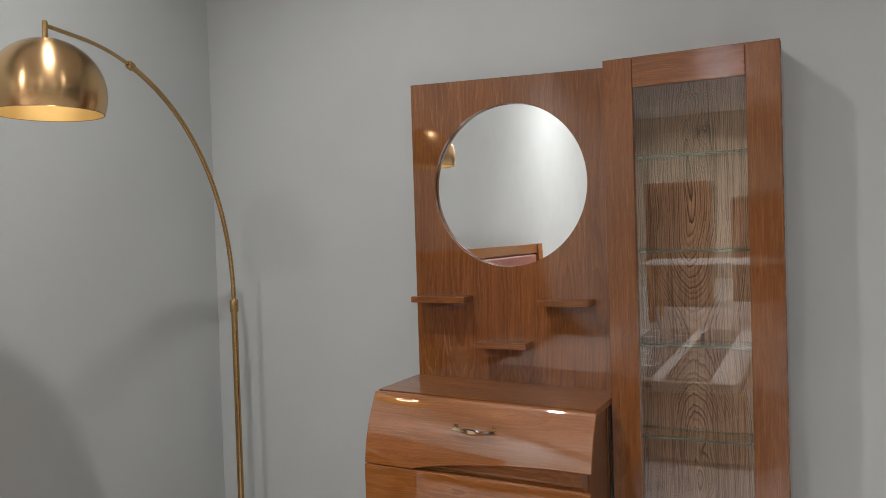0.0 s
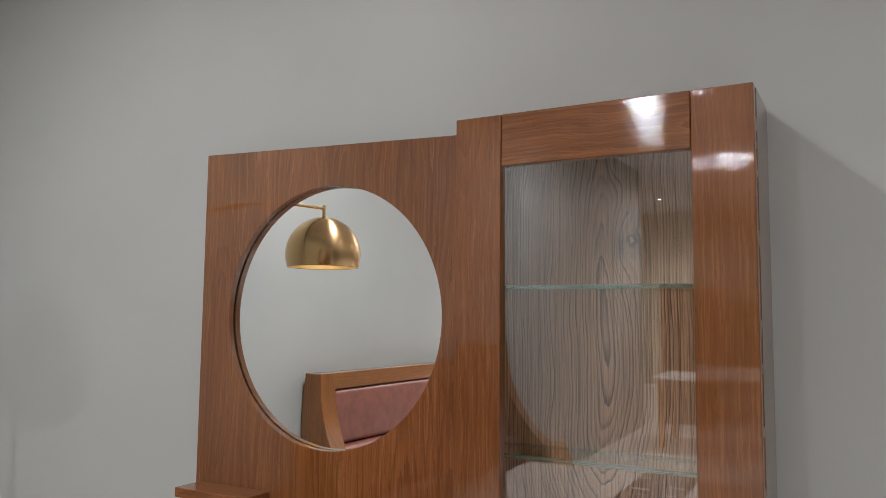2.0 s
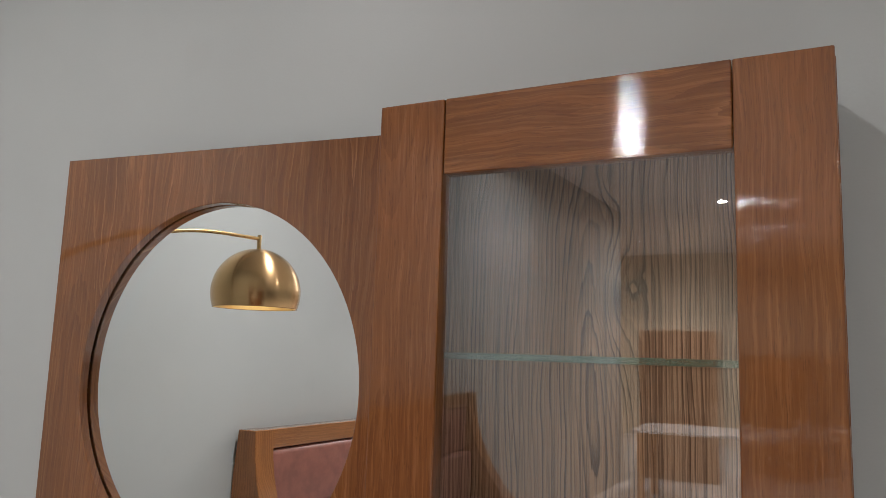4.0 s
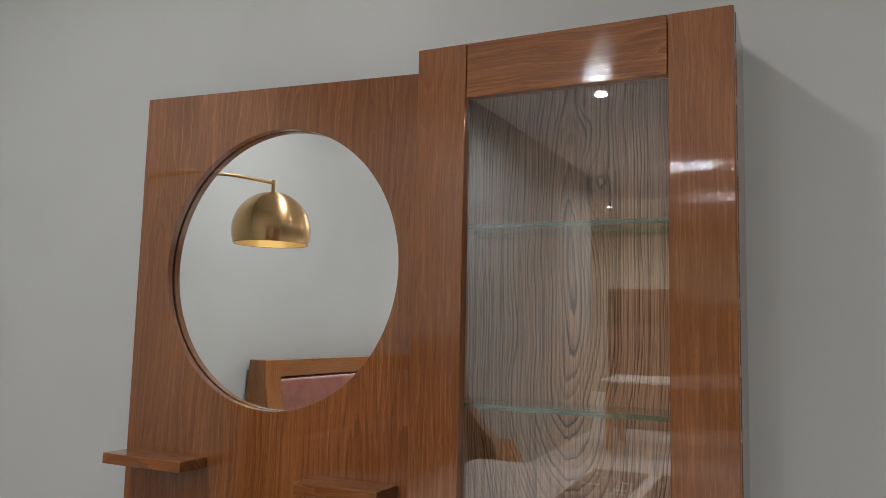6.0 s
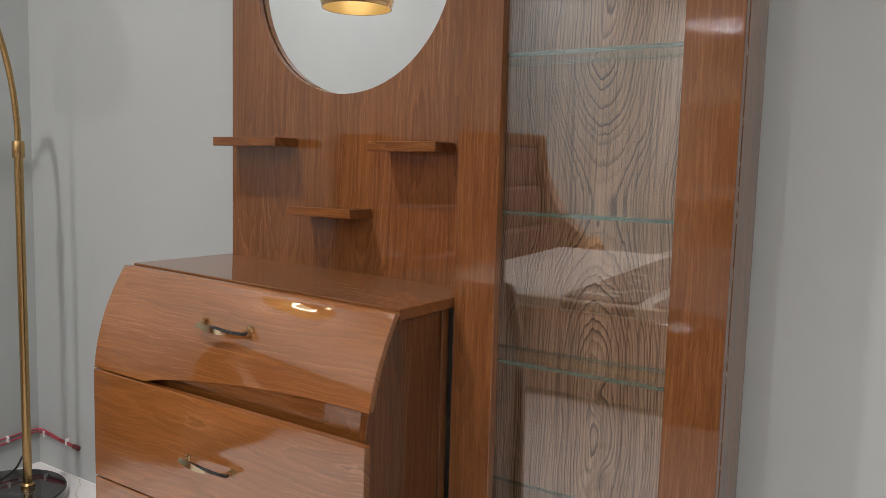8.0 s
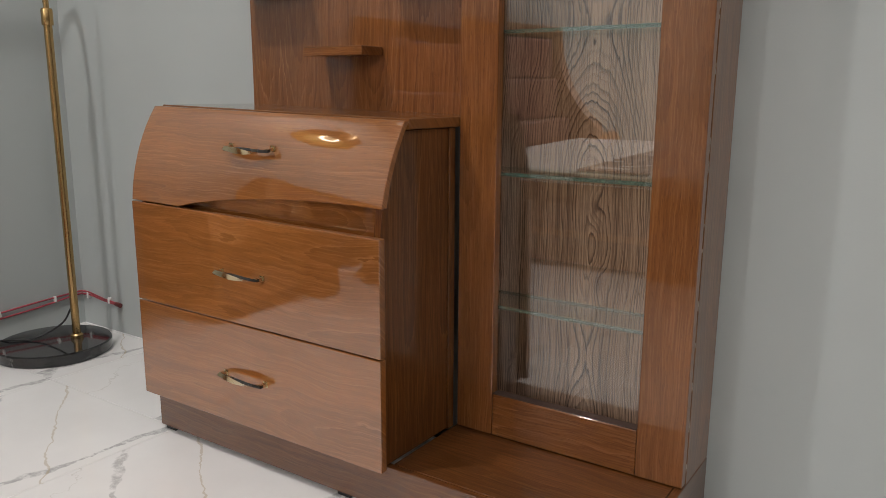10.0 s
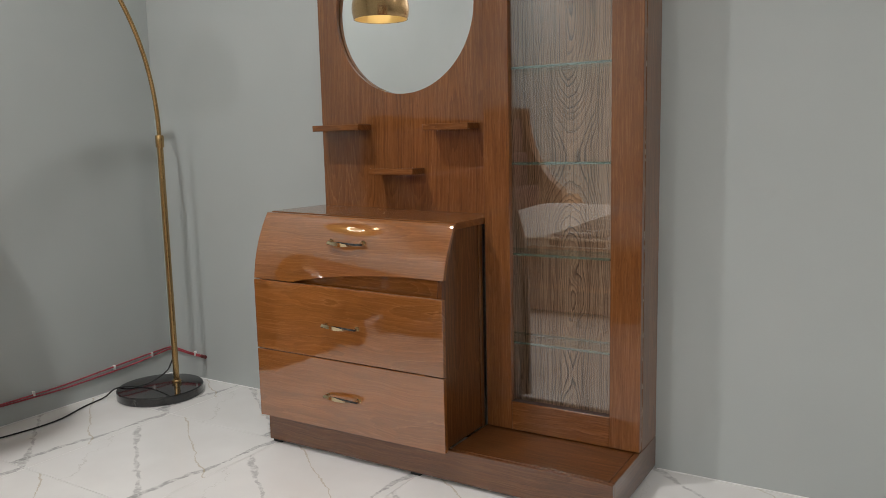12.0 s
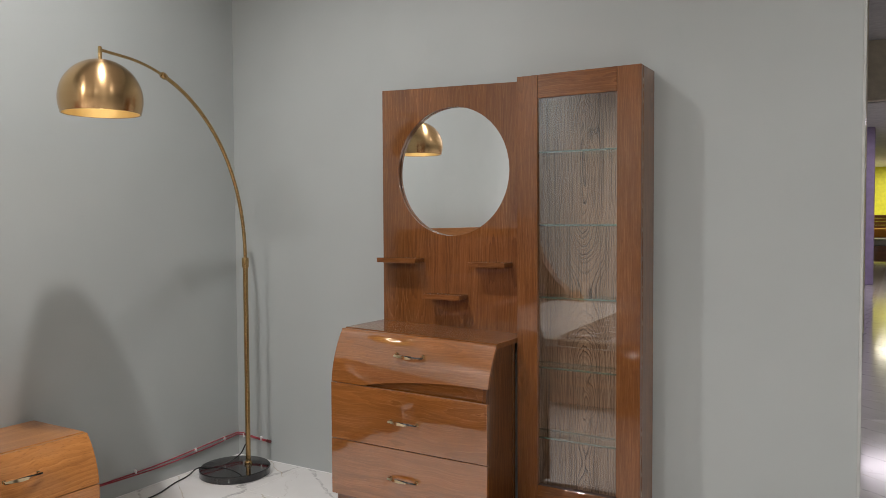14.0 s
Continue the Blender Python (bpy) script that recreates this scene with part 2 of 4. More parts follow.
    c = n.mix(n.math("MULTIPLY", late, 0.62), c, (0.060, 0.032, 0.019))
    c = n.mix(n.math("MULTIPLY", line, 0.80), c, (0.030, 0.017, 0.011))
    c = n.mix(n.math("MULTIPLY", n.ramp(fine, 0.50, 0.60), 0.52), c, (0.040, 0.022, 0.014))
    c = n.mix(n.math("MULTIPLY", n.ramp(hair, 0.52, 0.62), 0.40), c, (0.045, 0.025, 0.016))
    c = n.mix(n.math("MULTIPLY", core, 0.65, True), c, (0.040, 0.022, 0.015))
    return n.set(color=c, rough=0.45, spec=0.12)


laminate_mat = laminate()


def plain(name, color, rough=0.5, metal=0.0, coat=0.0, spot=0.08, size=9.0, grain=0.0):
    """A plain surface with a faint unevenness of tone and gloss."""
    n = Nodes(name)
    p = n.where()
    v = n.noise(p, size, 4.0, 0.6)
    c = n.mix(n.ramp(v, 0.3, 0.7), [a * (1 - spot) for a in color], [min(1.0, a * (1 + spot)) for a in color])
    r = n.ramp(n.noise(p, size * 3, 3.0), 0.2, 0.8, max(0.0, rough - 0.05), rough + 0.05)
    if grain:
        return n.set(color=c, rough=r, metal=metal, coat=coat, normal=n.bump(n.noise(p, 260, 3.0), grain, 0.001))
    return n.set(color=c, rough=r, metal=metal, coat=coat)


def wall_paint(name, color):
    """Rolled wall paint: faint roller stipple, patches and a few scuffs."""
    n = Nodes(name)
    p = n.where()
    big = n.noise(p, 1.1, 3.0, 0.55)
    mid = n.noise(p, 6.0, 4.0, 0.6)
    c = n.mix(n.ramp(big, 0.3, 0.7), [a * 0.96 for a in color], [a * 1.03 for a in color])
    c = n.mix(n.math("MULTIPLY", n.ramp(mid, 0.62, 0.75), 0.10), c, [a * 0.8 for a in color])
    scuff = n.noise(n.scaled(p, (5, 5, 14)), 1.0, 5.0, 0.7)
    c = n.mix(n.math("MULTIPLY", n.ramp(scuff, 0.74, 0.80), 0.22), c, [a * 0.55 for a in color])
    return n.set(color=c, rough=n.ramp(mid, 0.2, 0.8, 0.42, 0.55), spec=0.35, normal=n.bump(n.noise(p, 210, 3.0), 0.16, 0.0012))


paint = wall_paint("grey green wall paint", (0.419, 0.446, 0.435))
ceiling_paint = plain("white ceiling paint", (0.72, 0.72, 0.71), 0.7)
cream_paint = plain("cream wall paint", (0.66, 0.60, 0.47), 0.5)
purple_paint = plain("lilac column paint", (0.36, 0.29, 0.47), 0.5)
yellow_paint = plain("yellow green wall paint", (0.72, 0.68, 0.05), 0.5)
dark_gap = plain("dark recess shade fill", (0.02, 0.014, 0.010), 0.7)
edge_trim = plain("glossy corner bead", (0.50, 0.51, 0.49), 0.15)
brass_dark = plain("antique black enamel", (0.018, 0.016, 0.014), 0.25)
champagne = plain("champagne brass", (0.60, 0.49, 0.31), 0.22, 1.0)
brass = Nodes("brushed brass tube").set(color=(0.49, 0.325, 0.145), metal=1.0, rough=0.27)
mauve = plain("mauve leather", (0.245, 0.088, 0.064), 0.42, spot=0.15, size=14.0, grain=0.25)
mattress_white = plain("white quilted ticking", (0.74, 0.70, 0.66), 0.45, spot=0.06, grain=0.2)
piping_beige = plain("beige piping cord", (0.66, 0.55, 0.42), 0.5)
band_brown = plain("dark brown printed band", (0.075, 0.042, 0.036), 0.25, spot=0.3, size=6.0)
label_pale = plain("pale printed patches", (0.62, 0.58, 0.55), 0.3)
table_white = plain("white stone table top", (0.80, 0.79, 0.77), 0.2)
red_cable = plain("red cable sheath", (0.34, 0.050, 0.065), 0.4, spot=0.25, size=40)
black_cord = plain("black rubber cord", (0.012, 0.012, 0.013), 0.4)
clip_white = plain("white plastic clip", (0.8, 0.8, 0.78), 0.35)
glint_cover_brown = plain("dull brown glint cover", (0.050, 0.026, 0.016), 0.75)
chip_pale = plain("bare chipped edge", (0.32, 0.25, 0.19), 0.6, spot=0.3, size=60)
foot_black = plain("black plastic foot", (0.015, 0.015, 0.015), 0.5)
orange_cloth = plain("orange bedding", (0.75, 0.30, 0.04), 0.7)
grey_cloth = plain("grey bedding", (0.42, 0.40, 0.40), 0.7)


def mirror_material():
    n = Nodes("silvered mirror")
    return n.set(color=(0.965, 0.985, 0.98), metal=1.0, rough=0.0)


def brushed_shade():
    """Brass spun on a lathe: fine rings round the axis stretch the highlights upright."""
    n = Nodes("spun brass shade")
    p = n.local()
    x, y, z = n.split(p)
    t = n.add("ShaderNodeTangent")
    t.direction_type, t.axis = "RADIAL", "Z"
    rings = n.noise(n.scaled(p, (3, 3, 300)), 1.0, 2.0)
    c = n.mix(n.ramp(rings, 0.3, 0.7), (0.575, 0.372, 0.182), (0.61, 0.396, 0.198))
    return n.set(color=c, metal=1.0, rough=0.25, aniso=0.8, turn=0.25, tangent=t.outputs[0])


def black_marble():
    n = Nodes("black marble")
    p = n.where()
    w = n.noise(p, 9.0, 4.0, 0.6, 1.2)
    vein = n.ramp(n.math("ABSOLUTE", n.math("SUBTRACT", w, 0.52)), 0.0, 0.012, 1.0, 0.0)
    mask = n.ramp(n.noise(p, 5.0, 1.0), 0.5, 0.65)
    return n.set(color=n.mix(n.math("MULTIPLY", n.math("MULTIPLY", vein, mask), 0.5), (0.010, 0.010, 0.011), (0.35, 0.34, 0.32)), rough=0.10, coat=0.6)


def tile_material():
    """Polished white porcelain with one printed pattern of grey veins and a thin ochre one on every tile."""
    n = Nodes("polished marble look tile")
    p = n.local()
    q = n.scaled(p, (1 / (TILE * K),) * 3)
    fr = n.add("ShaderNodeVectorMath", op="FRACTION")
    n.put(fr.inputs[0], q)
    q = fr.outputs[0]
    u, v, _ = n.split(q)
    wob = n.math("SUBTRACT", n.noise(q, 3.0, 5.0, 0.62), 0.5)
    wob2 = n.math("SUBTRACT", n.noise(n.scaled(q, (1, 1, 1), (7, 3, 0)), 4.0, 5.0, 0.62), 0.5)
    thick = n.noise(n.scaled(q, (1, 1, 1), (2, 9, 0)), 4.0, 2.0)
    cloud = n.noise(n.scaled(q, (1, 1, 1), (4, 4, 0)), 22.0, 4.0, 0.7)

    def vein(a, b, c, wobble, amount, width, lo, hi):
        d = n.math("ADD", n.math("ADD", n.math("MULTIPLY", u, a), n.math("MULTIPLY", v, b)), -c)
        d = n.math("ABSOLUTE", n.math("ADD", d, n.math("MULTIPLY", wobble, amount)))
        w = n.ramp(thick, 0.35, 0.7, width * 0.35, width)
        s = n.math("DIVIDE", d, w)
        core = n.ramp(s, 0.55, 1.0, 1.0, 0.0)
        return n.math("MULTIPLY", core, n.ramp(cloud, lo, hi))

    va = vein(0.99, -0.13, 0.835, wob, 0.16, 0.030, 0.30, 0.62)
    vb = vein(0.62, 0.785, 0.585, wob2, 0.14, 0.034, 0.32, 0.62)
    vy = vein(0.58, 0.815, 0.898, wob, 0.13, 0.007, 0.1, 0.5)
    vc = vein(0.85, 0.5, 0.28, wob2, 0.30, 0.006, 0.2, 0.6)
    base = n.mix(n.ramp(n.noise(q, 2.2, 4.0), 0.3, 0.75), (0.74, 0.72, 0.70), (0.80, 0.785, 0.765))
    c = n.mix(n.math("MULTIPLY", va, 0.75), base, (0.33, 0.325, 0.32))
    c = n.mix(n.math("MULTIPLY", vb, 0.65), c, (0.36, 0.35, 0.345))
    c = n.mix(n.math("MULTIPLY", vy, 0.5), c, (0.45, 0.36, 0.22))
    c = n.mix(n.math("MULTIPLY", vc, 0.35), c, (0.42, 0.38, 0.33))
    dust = n.noise(n.where(), 5.0, 5.0, 0.65)
    return n.set(color=c, rough=n.ramp(dust, 0.3, 0.8, 0.07, 0.16), ior=1.5)


def glass_material(name, tint, base):
    """Clear pane: light passes straight, the surface mirrors by its angle."""
    n = Nodes(name)
    clear = n.add("ShaderNodeBsdfTransparent")
    clear.inputs[0].default_value = (*tint, 1)
    gloss = n.add("ShaderNodeBsdfGlossy")
    gloss.inputs["Roughness"].default_value = 0.0
    gloss.inputs["Color"].default_value = (1, 1, 1, 1)
    facing = n.add("ShaderNodeLayerWeight")
    facing.inputs["Blend"].default_value = 0.5
    edge = n.math("POWER", facing.outputs["Facing"], 5.0)
    gain = n.math("ADD", n.math("MULTIPLY", edge, 1.0 - base), base)
    mix = n.add("ShaderNodeMixShader")
    n.tree.links.new(gain, mix.inputs[0])
    n.tree.links.new(clear.outputs[0], mix.inputs[1])
    n.tree.links.new(gloss.outputs[0], mix.inputs[2])
    n.tree.links.new(mix.outputs[0], n.out.inputs[0])
    return n.mat


TILE = 0.632
mirror_mat = mirror_material()
shade_mat = brushed_shade()
marble_mat = black_marble()
tile_mat = tile_material()
pane_mat = glass_material("clear glass pane", (0.985, 0.99, 0.985), 0.078)
shelf_mat = glass_material("clear glass shelf", (0.955, 0.980, 0.968), 0.04)
shelf_edge = Nodes("green glass edge").set(color=(0.20, 0.36, 0.30), rough=0.08, trans=0.75, ior=1.5)
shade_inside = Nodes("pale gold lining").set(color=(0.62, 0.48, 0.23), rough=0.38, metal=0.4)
grout_mat = plain("pale grout bed", (0.62, 0.61, 0.59), 0.7)


def glow_material(name, color, power):
    return Nodes(name).set(color=(0.9, 0.9, 0.9), glow=color, power=power)


bulb_mat = glow_material("warm bulb", (1.0, 0.78, 0.46), 1.4)
led_mat = glow_material("lit diffuser", (1.0, 0.96, 0.90), 42.0)


# ---- shapes ----
def box(x0, x1, y0, y1, z0, z1, bevel=0.0015, segments=1):
    bm = bmesh.new()
    bmesh.ops.create_cube(bm, size=1.0)
    for v in bm.verts:
        v.co = ((x0 + x1) / 2 + v.co.x * (x1 - x0), (y0 + y1) / 2 + v.co.y * (y1 - y0), (z0 + z1) / 2 + v.co.z * (z1 - z0))
    if bevel:
        bmesh.ops.bevel(bm, geom=bm.edges[:], offset=bevel, segments=segments, profile=0.5, affect="EDGES")
    return bm


def prism(outline, axis, lo, hi, bevel=0.0):
    """An outline of (a, b) pairs drawn out along x (a=y, b=z), y (a=x, b=z) or z (a=x, b=y)."""
    put = {"x": lambda a, b, c: (c, a, b), "y": lambda a, b, c: (a, c, b), "z": lambda a, b, c: (a, b, c)}[axis]
    bm = bmesh.new()
    low = [bm.verts.new(put(a, b, lo)) for a, b in outline]
    high = [bm.verts.new(put(a, b, hi)) for a, b in outline]
    bm.faces.new(low)
    bm.faces.new(high[::-1])
    for i in range(len(outline)):
        j = (i + 1) % len(outline)
        bm.faces.new((low[i], high[i], high[j], low[j]))
    bmesh.ops.recalc_face_normals(bm, faces=bm.faces)
    if bevel:
        sharp = [e for e in bm.edges if e.calc_face_angle(0) > 0.6]
        bmesh.ops.bevel(bm, geom=sharp, offset=bevel, segments=1, affect="EDGES")
    return bm


def lathe(profile, cx, cy, steps=48, closed=False):
    """Turns (radius, z) pairs round the upright axis through (cx, cy)."""
    bm = bmesh.new()
    rows = []
    for r, z in profile:
        if r < 1e-6:
            rows.append([bm.verts.new((cx, cy, z))])
        else:
            rows.append([bm.verts.new((cx + r * math.cos(2 * math.pi * i / steps), cy + r * math.sin(2 * math.pi * i / steps), z)) for i in range(steps)])
    pairs = list(zip(rows, rows[1:]))
    if closed:
        pairs.append((rows[-1], rows[0]))
    for a, b in pairs:
        for i in range(steps):
            j = (i + 1) % steps
            if len(a) == 1 and len(b) == 1:
                continue
            if len(a) == 1:
                bm.faces.new((a[0], b[j], b[i]))
            elif len(b) == 1:
                bm.faces.new((a[i], a[j], b[0]))
            else:
                bm.faces.new((a[i], a[j], b[j], b[i]))
    bmesh.ops.recalc_face_normals(bm, faces=bm.faces)
    return bm


def tube(path, radius, steps=12):
    """A round tube along a path of Vectors, with flat ends."""
    bm = bmesh.new()
    rings, side = [], None
    for i, p in enumerate(path):
        ahead = (path[min(i + 1, len(path) - 1)] - path[max(i - 1, 0)]).normalized()
        if side is None:
            side = ahead.orthogonal().normalized()
        side = (side - ahead * side.dot(ahead)).normalized()
        up = ahead.cross(side)
        r = radius(i / (len(path) - 1)) if callable(radius) else radius
        rings.append([bm.verts.new(p + r * (math.cos(a) * side + math.sin(a) * up)) for a in [2 * math.pi * k / steps for k in range(steps)]])
    for a, b in zip(rings, rings[1:]):
        for k in range(steps):
            bm.faces.new((a[k], a[(k + 1) % steps], b[(k + 1) % steps], b[k]))
    bm.faces.new(rings[0][::-1])
    bm.faces.new(rings[-1])
    bmesh.ops.recalc_face_normals(bm, faces=bm.faces)
    return bm


def join(*parts_):
    """Several shapes of one part in one mesh."""
    bm = bmesh.new()
    for b in parts_:
        me = bpy.data.meshes.new("join")
        b.to_mesh(me)
        bm.from_mesh(me)
        b.free()
        bpy.data.meshes.remove(me)
    return bm


def thing(name, place, label, category, group="", kind=""):
    ob = new(name)
    ob.empty_display_size = 0.1
    ob.location = [K * c for c in place]
    return tagged(ob, label, category, group, kind)


def origin(ob):
    o = Vector(ob.location)
    while ob.parent:
        ob = ob.parent
        o += Vector(ob.location)
    return o


def part(name, bm, material, parent=None, label="", smooth=False, centre=None):
    """One mesh object, from a shape in plan units; centre: where its own origin lies."""
    bmesh.ops.scale(bm, vec=(K, K, K), verts=bm.verts)
    home = origin(parent) if parent else Vector((0, 0, 0))
    own = K * Vector(centre) if centre else home
    bmesh.ops.translate(bm, vec=-own, verts=bm.verts)
    me = bpy.data.meshes.new(name)
    bm.to_mesh(me)
    bm.free()
    for m in material if isinstance(material, (list, tuple)) else [material]:
        me.materials.append(m)
    for p in me.polygons:
        p.use_smooth = bool(smooth)
    if smooth and smooth is not True:
        me.set_sharp_from_angle(angle=radians(smooth))
    ob = new(name, me)
    ob.location = own - home if parent else own
    if parent:
        ob.parent = parent
    if label:
        ob["label"] = label
    return ob


def solid(name, bm, material, label, category="", kind="", group="", smooth=False):
    return tagged(part(name, bm, material, None, "", smooth), label, category, group, kind)


# ---- setting ----
LEFT, RIGHT_END = -1.100, 2.127
solid("wall_back", box(LEFT - 0.12, RIGHT_END, 0.0, 0.12, 0.0, CEIL, 0.004, 2), paint, "smooth wall painted pale grey green", "wall", "structure")
solid("baseboard", join(box(1.36, RIGHT_END, -0.004, 0.0, 0.0, 0.004, 0.001), box(LEFT, -0.01, -0.004, 0.0, 0.0, 0.004, 0.001), box(LEFT, LEFT + 0.004, -9.0, -0.005, 0.0, 0.004, 0.001)), clip_white, "thin white sealant bead along the foot of the walls", "trim", "structure")
solid("wall_left", box(LEFT - 0.12, LEFT, -9.0, 0.0, 0.0, CEIL, 0.0), paint, "smooth wall painted pale grey green", "wall", "structure")
solid("wall_corner_bead", box(RIGHT_END - 0.006, RIGHT_END + 0.006, -0.004, 0.016, 0.0, CEIL, 0.003, 2), edge_trim, "glossy white bead on the free end of the wall", "trim", "structure")
solid("ceiling", box(-5.0, 9.0, -14.0, 0.16, CEIL, CEIL + 0.1, 0.0), ceiling_paint, "plain white painted ceiling over the showroom", "ceiling", "structure")
solid("wall_far", box(-5.0, 9.0, -14.1, -14.0, 0.0, CEIL, 0.0), cream_paint, "plain far showroom wall", "wall", "structure")
solid("wall_right", box(9.0, 9.1, -14.0, 30.0, 0.0, 4.3, 0.0), paint, "plain side wall of the showroom", "wall", "structure")
solid("wall_side", box(-5.1, -5.0, -14.0, 30.0, 0.0, 4.3, 0.0), paint, "plain side wall of the showroom", "wall", "structure")
solid("wall_over", box(-5.0, 9.0, 0.16, 0.28, CEIL, 4.3, 0.0), ceiling_paint, "white bulkhead above the free wall end", "wall", "structure")
solid("ceiling_hall", box(-5.0, 9.0, 0.28, 11.0, 4.2, 4.3, 0.0), ceiling_paint, "white ceiling of the far hall", "ceiling", "structure")
solid("ceiling_low", box(-5.0, 9.0, 11.0, 29.0, 3.22, 3.32, 0.01), ceiling_paint, "lower white ceiling at the end of the hall", "ceiling", "structure")
solid("wall_bulkhead", box(-5.0, 9.0, 10.85, 10.995, 3.24, 4.2, 0.01), cream_paint, "cream bulkhead where the hall ceiling steps down", "wall", "structure")
solid("wall_partition", box(-5.0, 1.885, 7.15, 7.3, 0.0, 4.2, 0.01), cream_paint, "cream end of a partition wall in the hall", "wall", "structure")
solid("column", box(1.45, 1.775, 14.7, 15.0, 0.0, 3.218, 0.01), purple_paint, "square column painted lilac in the far hall", "column", "structure")
solid("wall_hall", box(-5.0, 9.0, 29.0, 29.2, 0.0, 4.2, 0.0), yellow_paint, "far hall wall painted yellow green", "wall", "structure")


# ---- dresser and cabinet unit ----
def plinth():
    t = thing("plinth", (0.68, -0.2, 0), "long low walnut veneer plinth standing on the tiles", "plinth")
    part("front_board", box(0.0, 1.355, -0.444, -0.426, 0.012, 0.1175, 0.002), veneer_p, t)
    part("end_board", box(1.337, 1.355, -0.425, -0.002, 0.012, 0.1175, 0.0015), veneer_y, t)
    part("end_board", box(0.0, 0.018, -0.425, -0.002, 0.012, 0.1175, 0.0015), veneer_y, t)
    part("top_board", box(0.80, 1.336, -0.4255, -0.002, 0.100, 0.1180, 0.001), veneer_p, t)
    for x in (0.03, 0.66, 1.30):
        part("foot", box(x - 0.02, x + 0.02, -0.436, -0.396, 0.0, 0.0125, 0.001), foot_black, t, "black plastic foot")
        part("foot", box(x - 0.02, x + 0.02, -0.06, -0.02, 0.0, 0.0125, 0.001), foot_black, t, "black plastic foot")
    return t


def bow(z, front=-0.484, centre=0.60, radius=0.482):
    """How far forward the bowed drawer front lies at a height."""
    d = max(0.0, z - centre)
    return front + radius - math.sqrt(radius * radius - d * d)


def under(x, lo=0.642, hi=0.702, start=0.19, end=0.78):
    """The lower edge of the bowed drawer front: level, then swept up into a finger slot."""
    t = min(1.0, max(0.0, (x - start) / (end - start)))
    return lo + (hi - lo) * math.sin(math.pi / 2 * t) ** 0.75 - 0.004 * max(0.0, t - 0.55)


def bowed_front(x0, x1, top, thick=0.017, foot=None, columns=44, rows=16):
    """A bowed board between the swept lower edge and a level top."""
    bm = bmesh.new()
    sheets = []
    for back in (0.0, thick):
        grid = []
        for i in range(columns + 1):
            x = x0 + (x1 - x0) * i / columns
            lo = foot(x) if foot else 0.0
            grid.append([bm.verts.new((x, bow(z) + back, z)) for z in [lo + (top - lo) * k / rows for k in range(rows + 1)]])
        sheets.append(grid)
    f, b = sheets
    for i in range(columns):
        for k in range(rows):
            bm.faces.new((f[i][k], f[i + 1][k], f[i + 1][k + 1], f[i][k + 1]))
            bm.faces.new((b[i][k], b[i][k + 1], b[i + 1][k + 1], b[i + 1][k]))
        bm.faces.new((f[i][0], b[i][0], b[i + 1][0], f[i + 1][0]))
        bm.faces.new((f[i][rows], f[i + 1][rows], b[i + 1][rows], b[i][rows]))
    for k in range(rows):
        bm.faces.new((f[0][k], f[0][k + 1], b[0][k + 1], b[0][k]))
        bm.faces.new((f[columns][k], b[columns][k], b[columns][k + 1], f[columns][k + 1]))
    bmesh.ops.recalc_face_normals(bm, faces=bm.faces)
    rim = [e for e in bm.edges if e.calc_face_angle(0) > 0.9]
    bmesh.ops.bevel(bm, geom=rim, offset=0.0014, segments=1, affect="EDGES")
    return bm


def handle(parent, cx, face, z, along="x", out=-1, length=0.148, tilt=0.0):
    """A twisted bow handle: a flat brass bar with black edges that turns half round between two black feet."""
    bm = bmesh.new()
    rings, n = [], 36
    for i in range(n + 1):
        s = i / n
        a = length * (s - 0.5)
        stand = 0.019 + 0.009 * math.sin(math.pi * s)
        turn = math.pi * (s - 0.5) * 0.75 + 0.35
        w, h = 0.0060 + 0.0012 * math.cos(2 * math.pi * (s - 0.5)), 0.0032
        ring = []
        for p, q in ((-w, -h), (w, -h), (w, h), (-w, h)):
            ring.append((a, stand + p * math.sin(turn) + q * math.cos(turn), p * math.cos(turn) - q * math.sin(turn)))
        rings.append(ring)

    def place(a, d, e):
        if along == "x":
            return Vector((cx + a, face + out * d, z + e - d * tilt))
        return Vector((face + out * d, cx + a, z + e - d * tilt))

    made = [[bm.verts.new(place(*c)) for c in ring] for ring in rings]
    for a, b in zip(made, made[1:]):
        for k in range(4):
            fc = bm.faces.new((a[k], a[(k + 1) % 4], b[(k + 1) % 4], b[k]))
            fc.material_index = 0 if k in (0, 2) else 1
    bm.faces.new(made[0][::-1]).material_index = 1
    bm.faces.new(made[-1]).material_index = 1
    for s in (-1, 1):
        a = s * (length / 2 - 0.006)
        for lo, hi, r in ((0.0, 0.002, 0.0070), (0.001, 0.021, 0.0042)):
            c = [place(a + r * i, d, r * j) for d in (lo, hi) for i, j in ((-1, -1), (1, -1), (1, 1), (-1, 1))]
            v = [bm.verts.new(p) for p in c]
            for q in ((0, 1, 2, 3), (7, 6, 5, 4), (0, 4, 5, 1), (1, 5, 6, 2), (2, 6, 7, 3), (3, 7, 4, 0)):
                bm.faces.new([v[i] for i in q]).material_index = 0
    bmesh.ops.recalc_face_normals(bm, faces=bm.faces)
    return part("handle", bm, [champagne, brass_dark], parent, "twisted brass bow handle edged in black", smooth=40)


def settle(bm):
    """The chest has sunk a little towards its right end."""
    for v in bm.verts:
        v.co.z -= 0.032 * v.co.x * max(0.0, v.co.z - 0.125)
    return bm


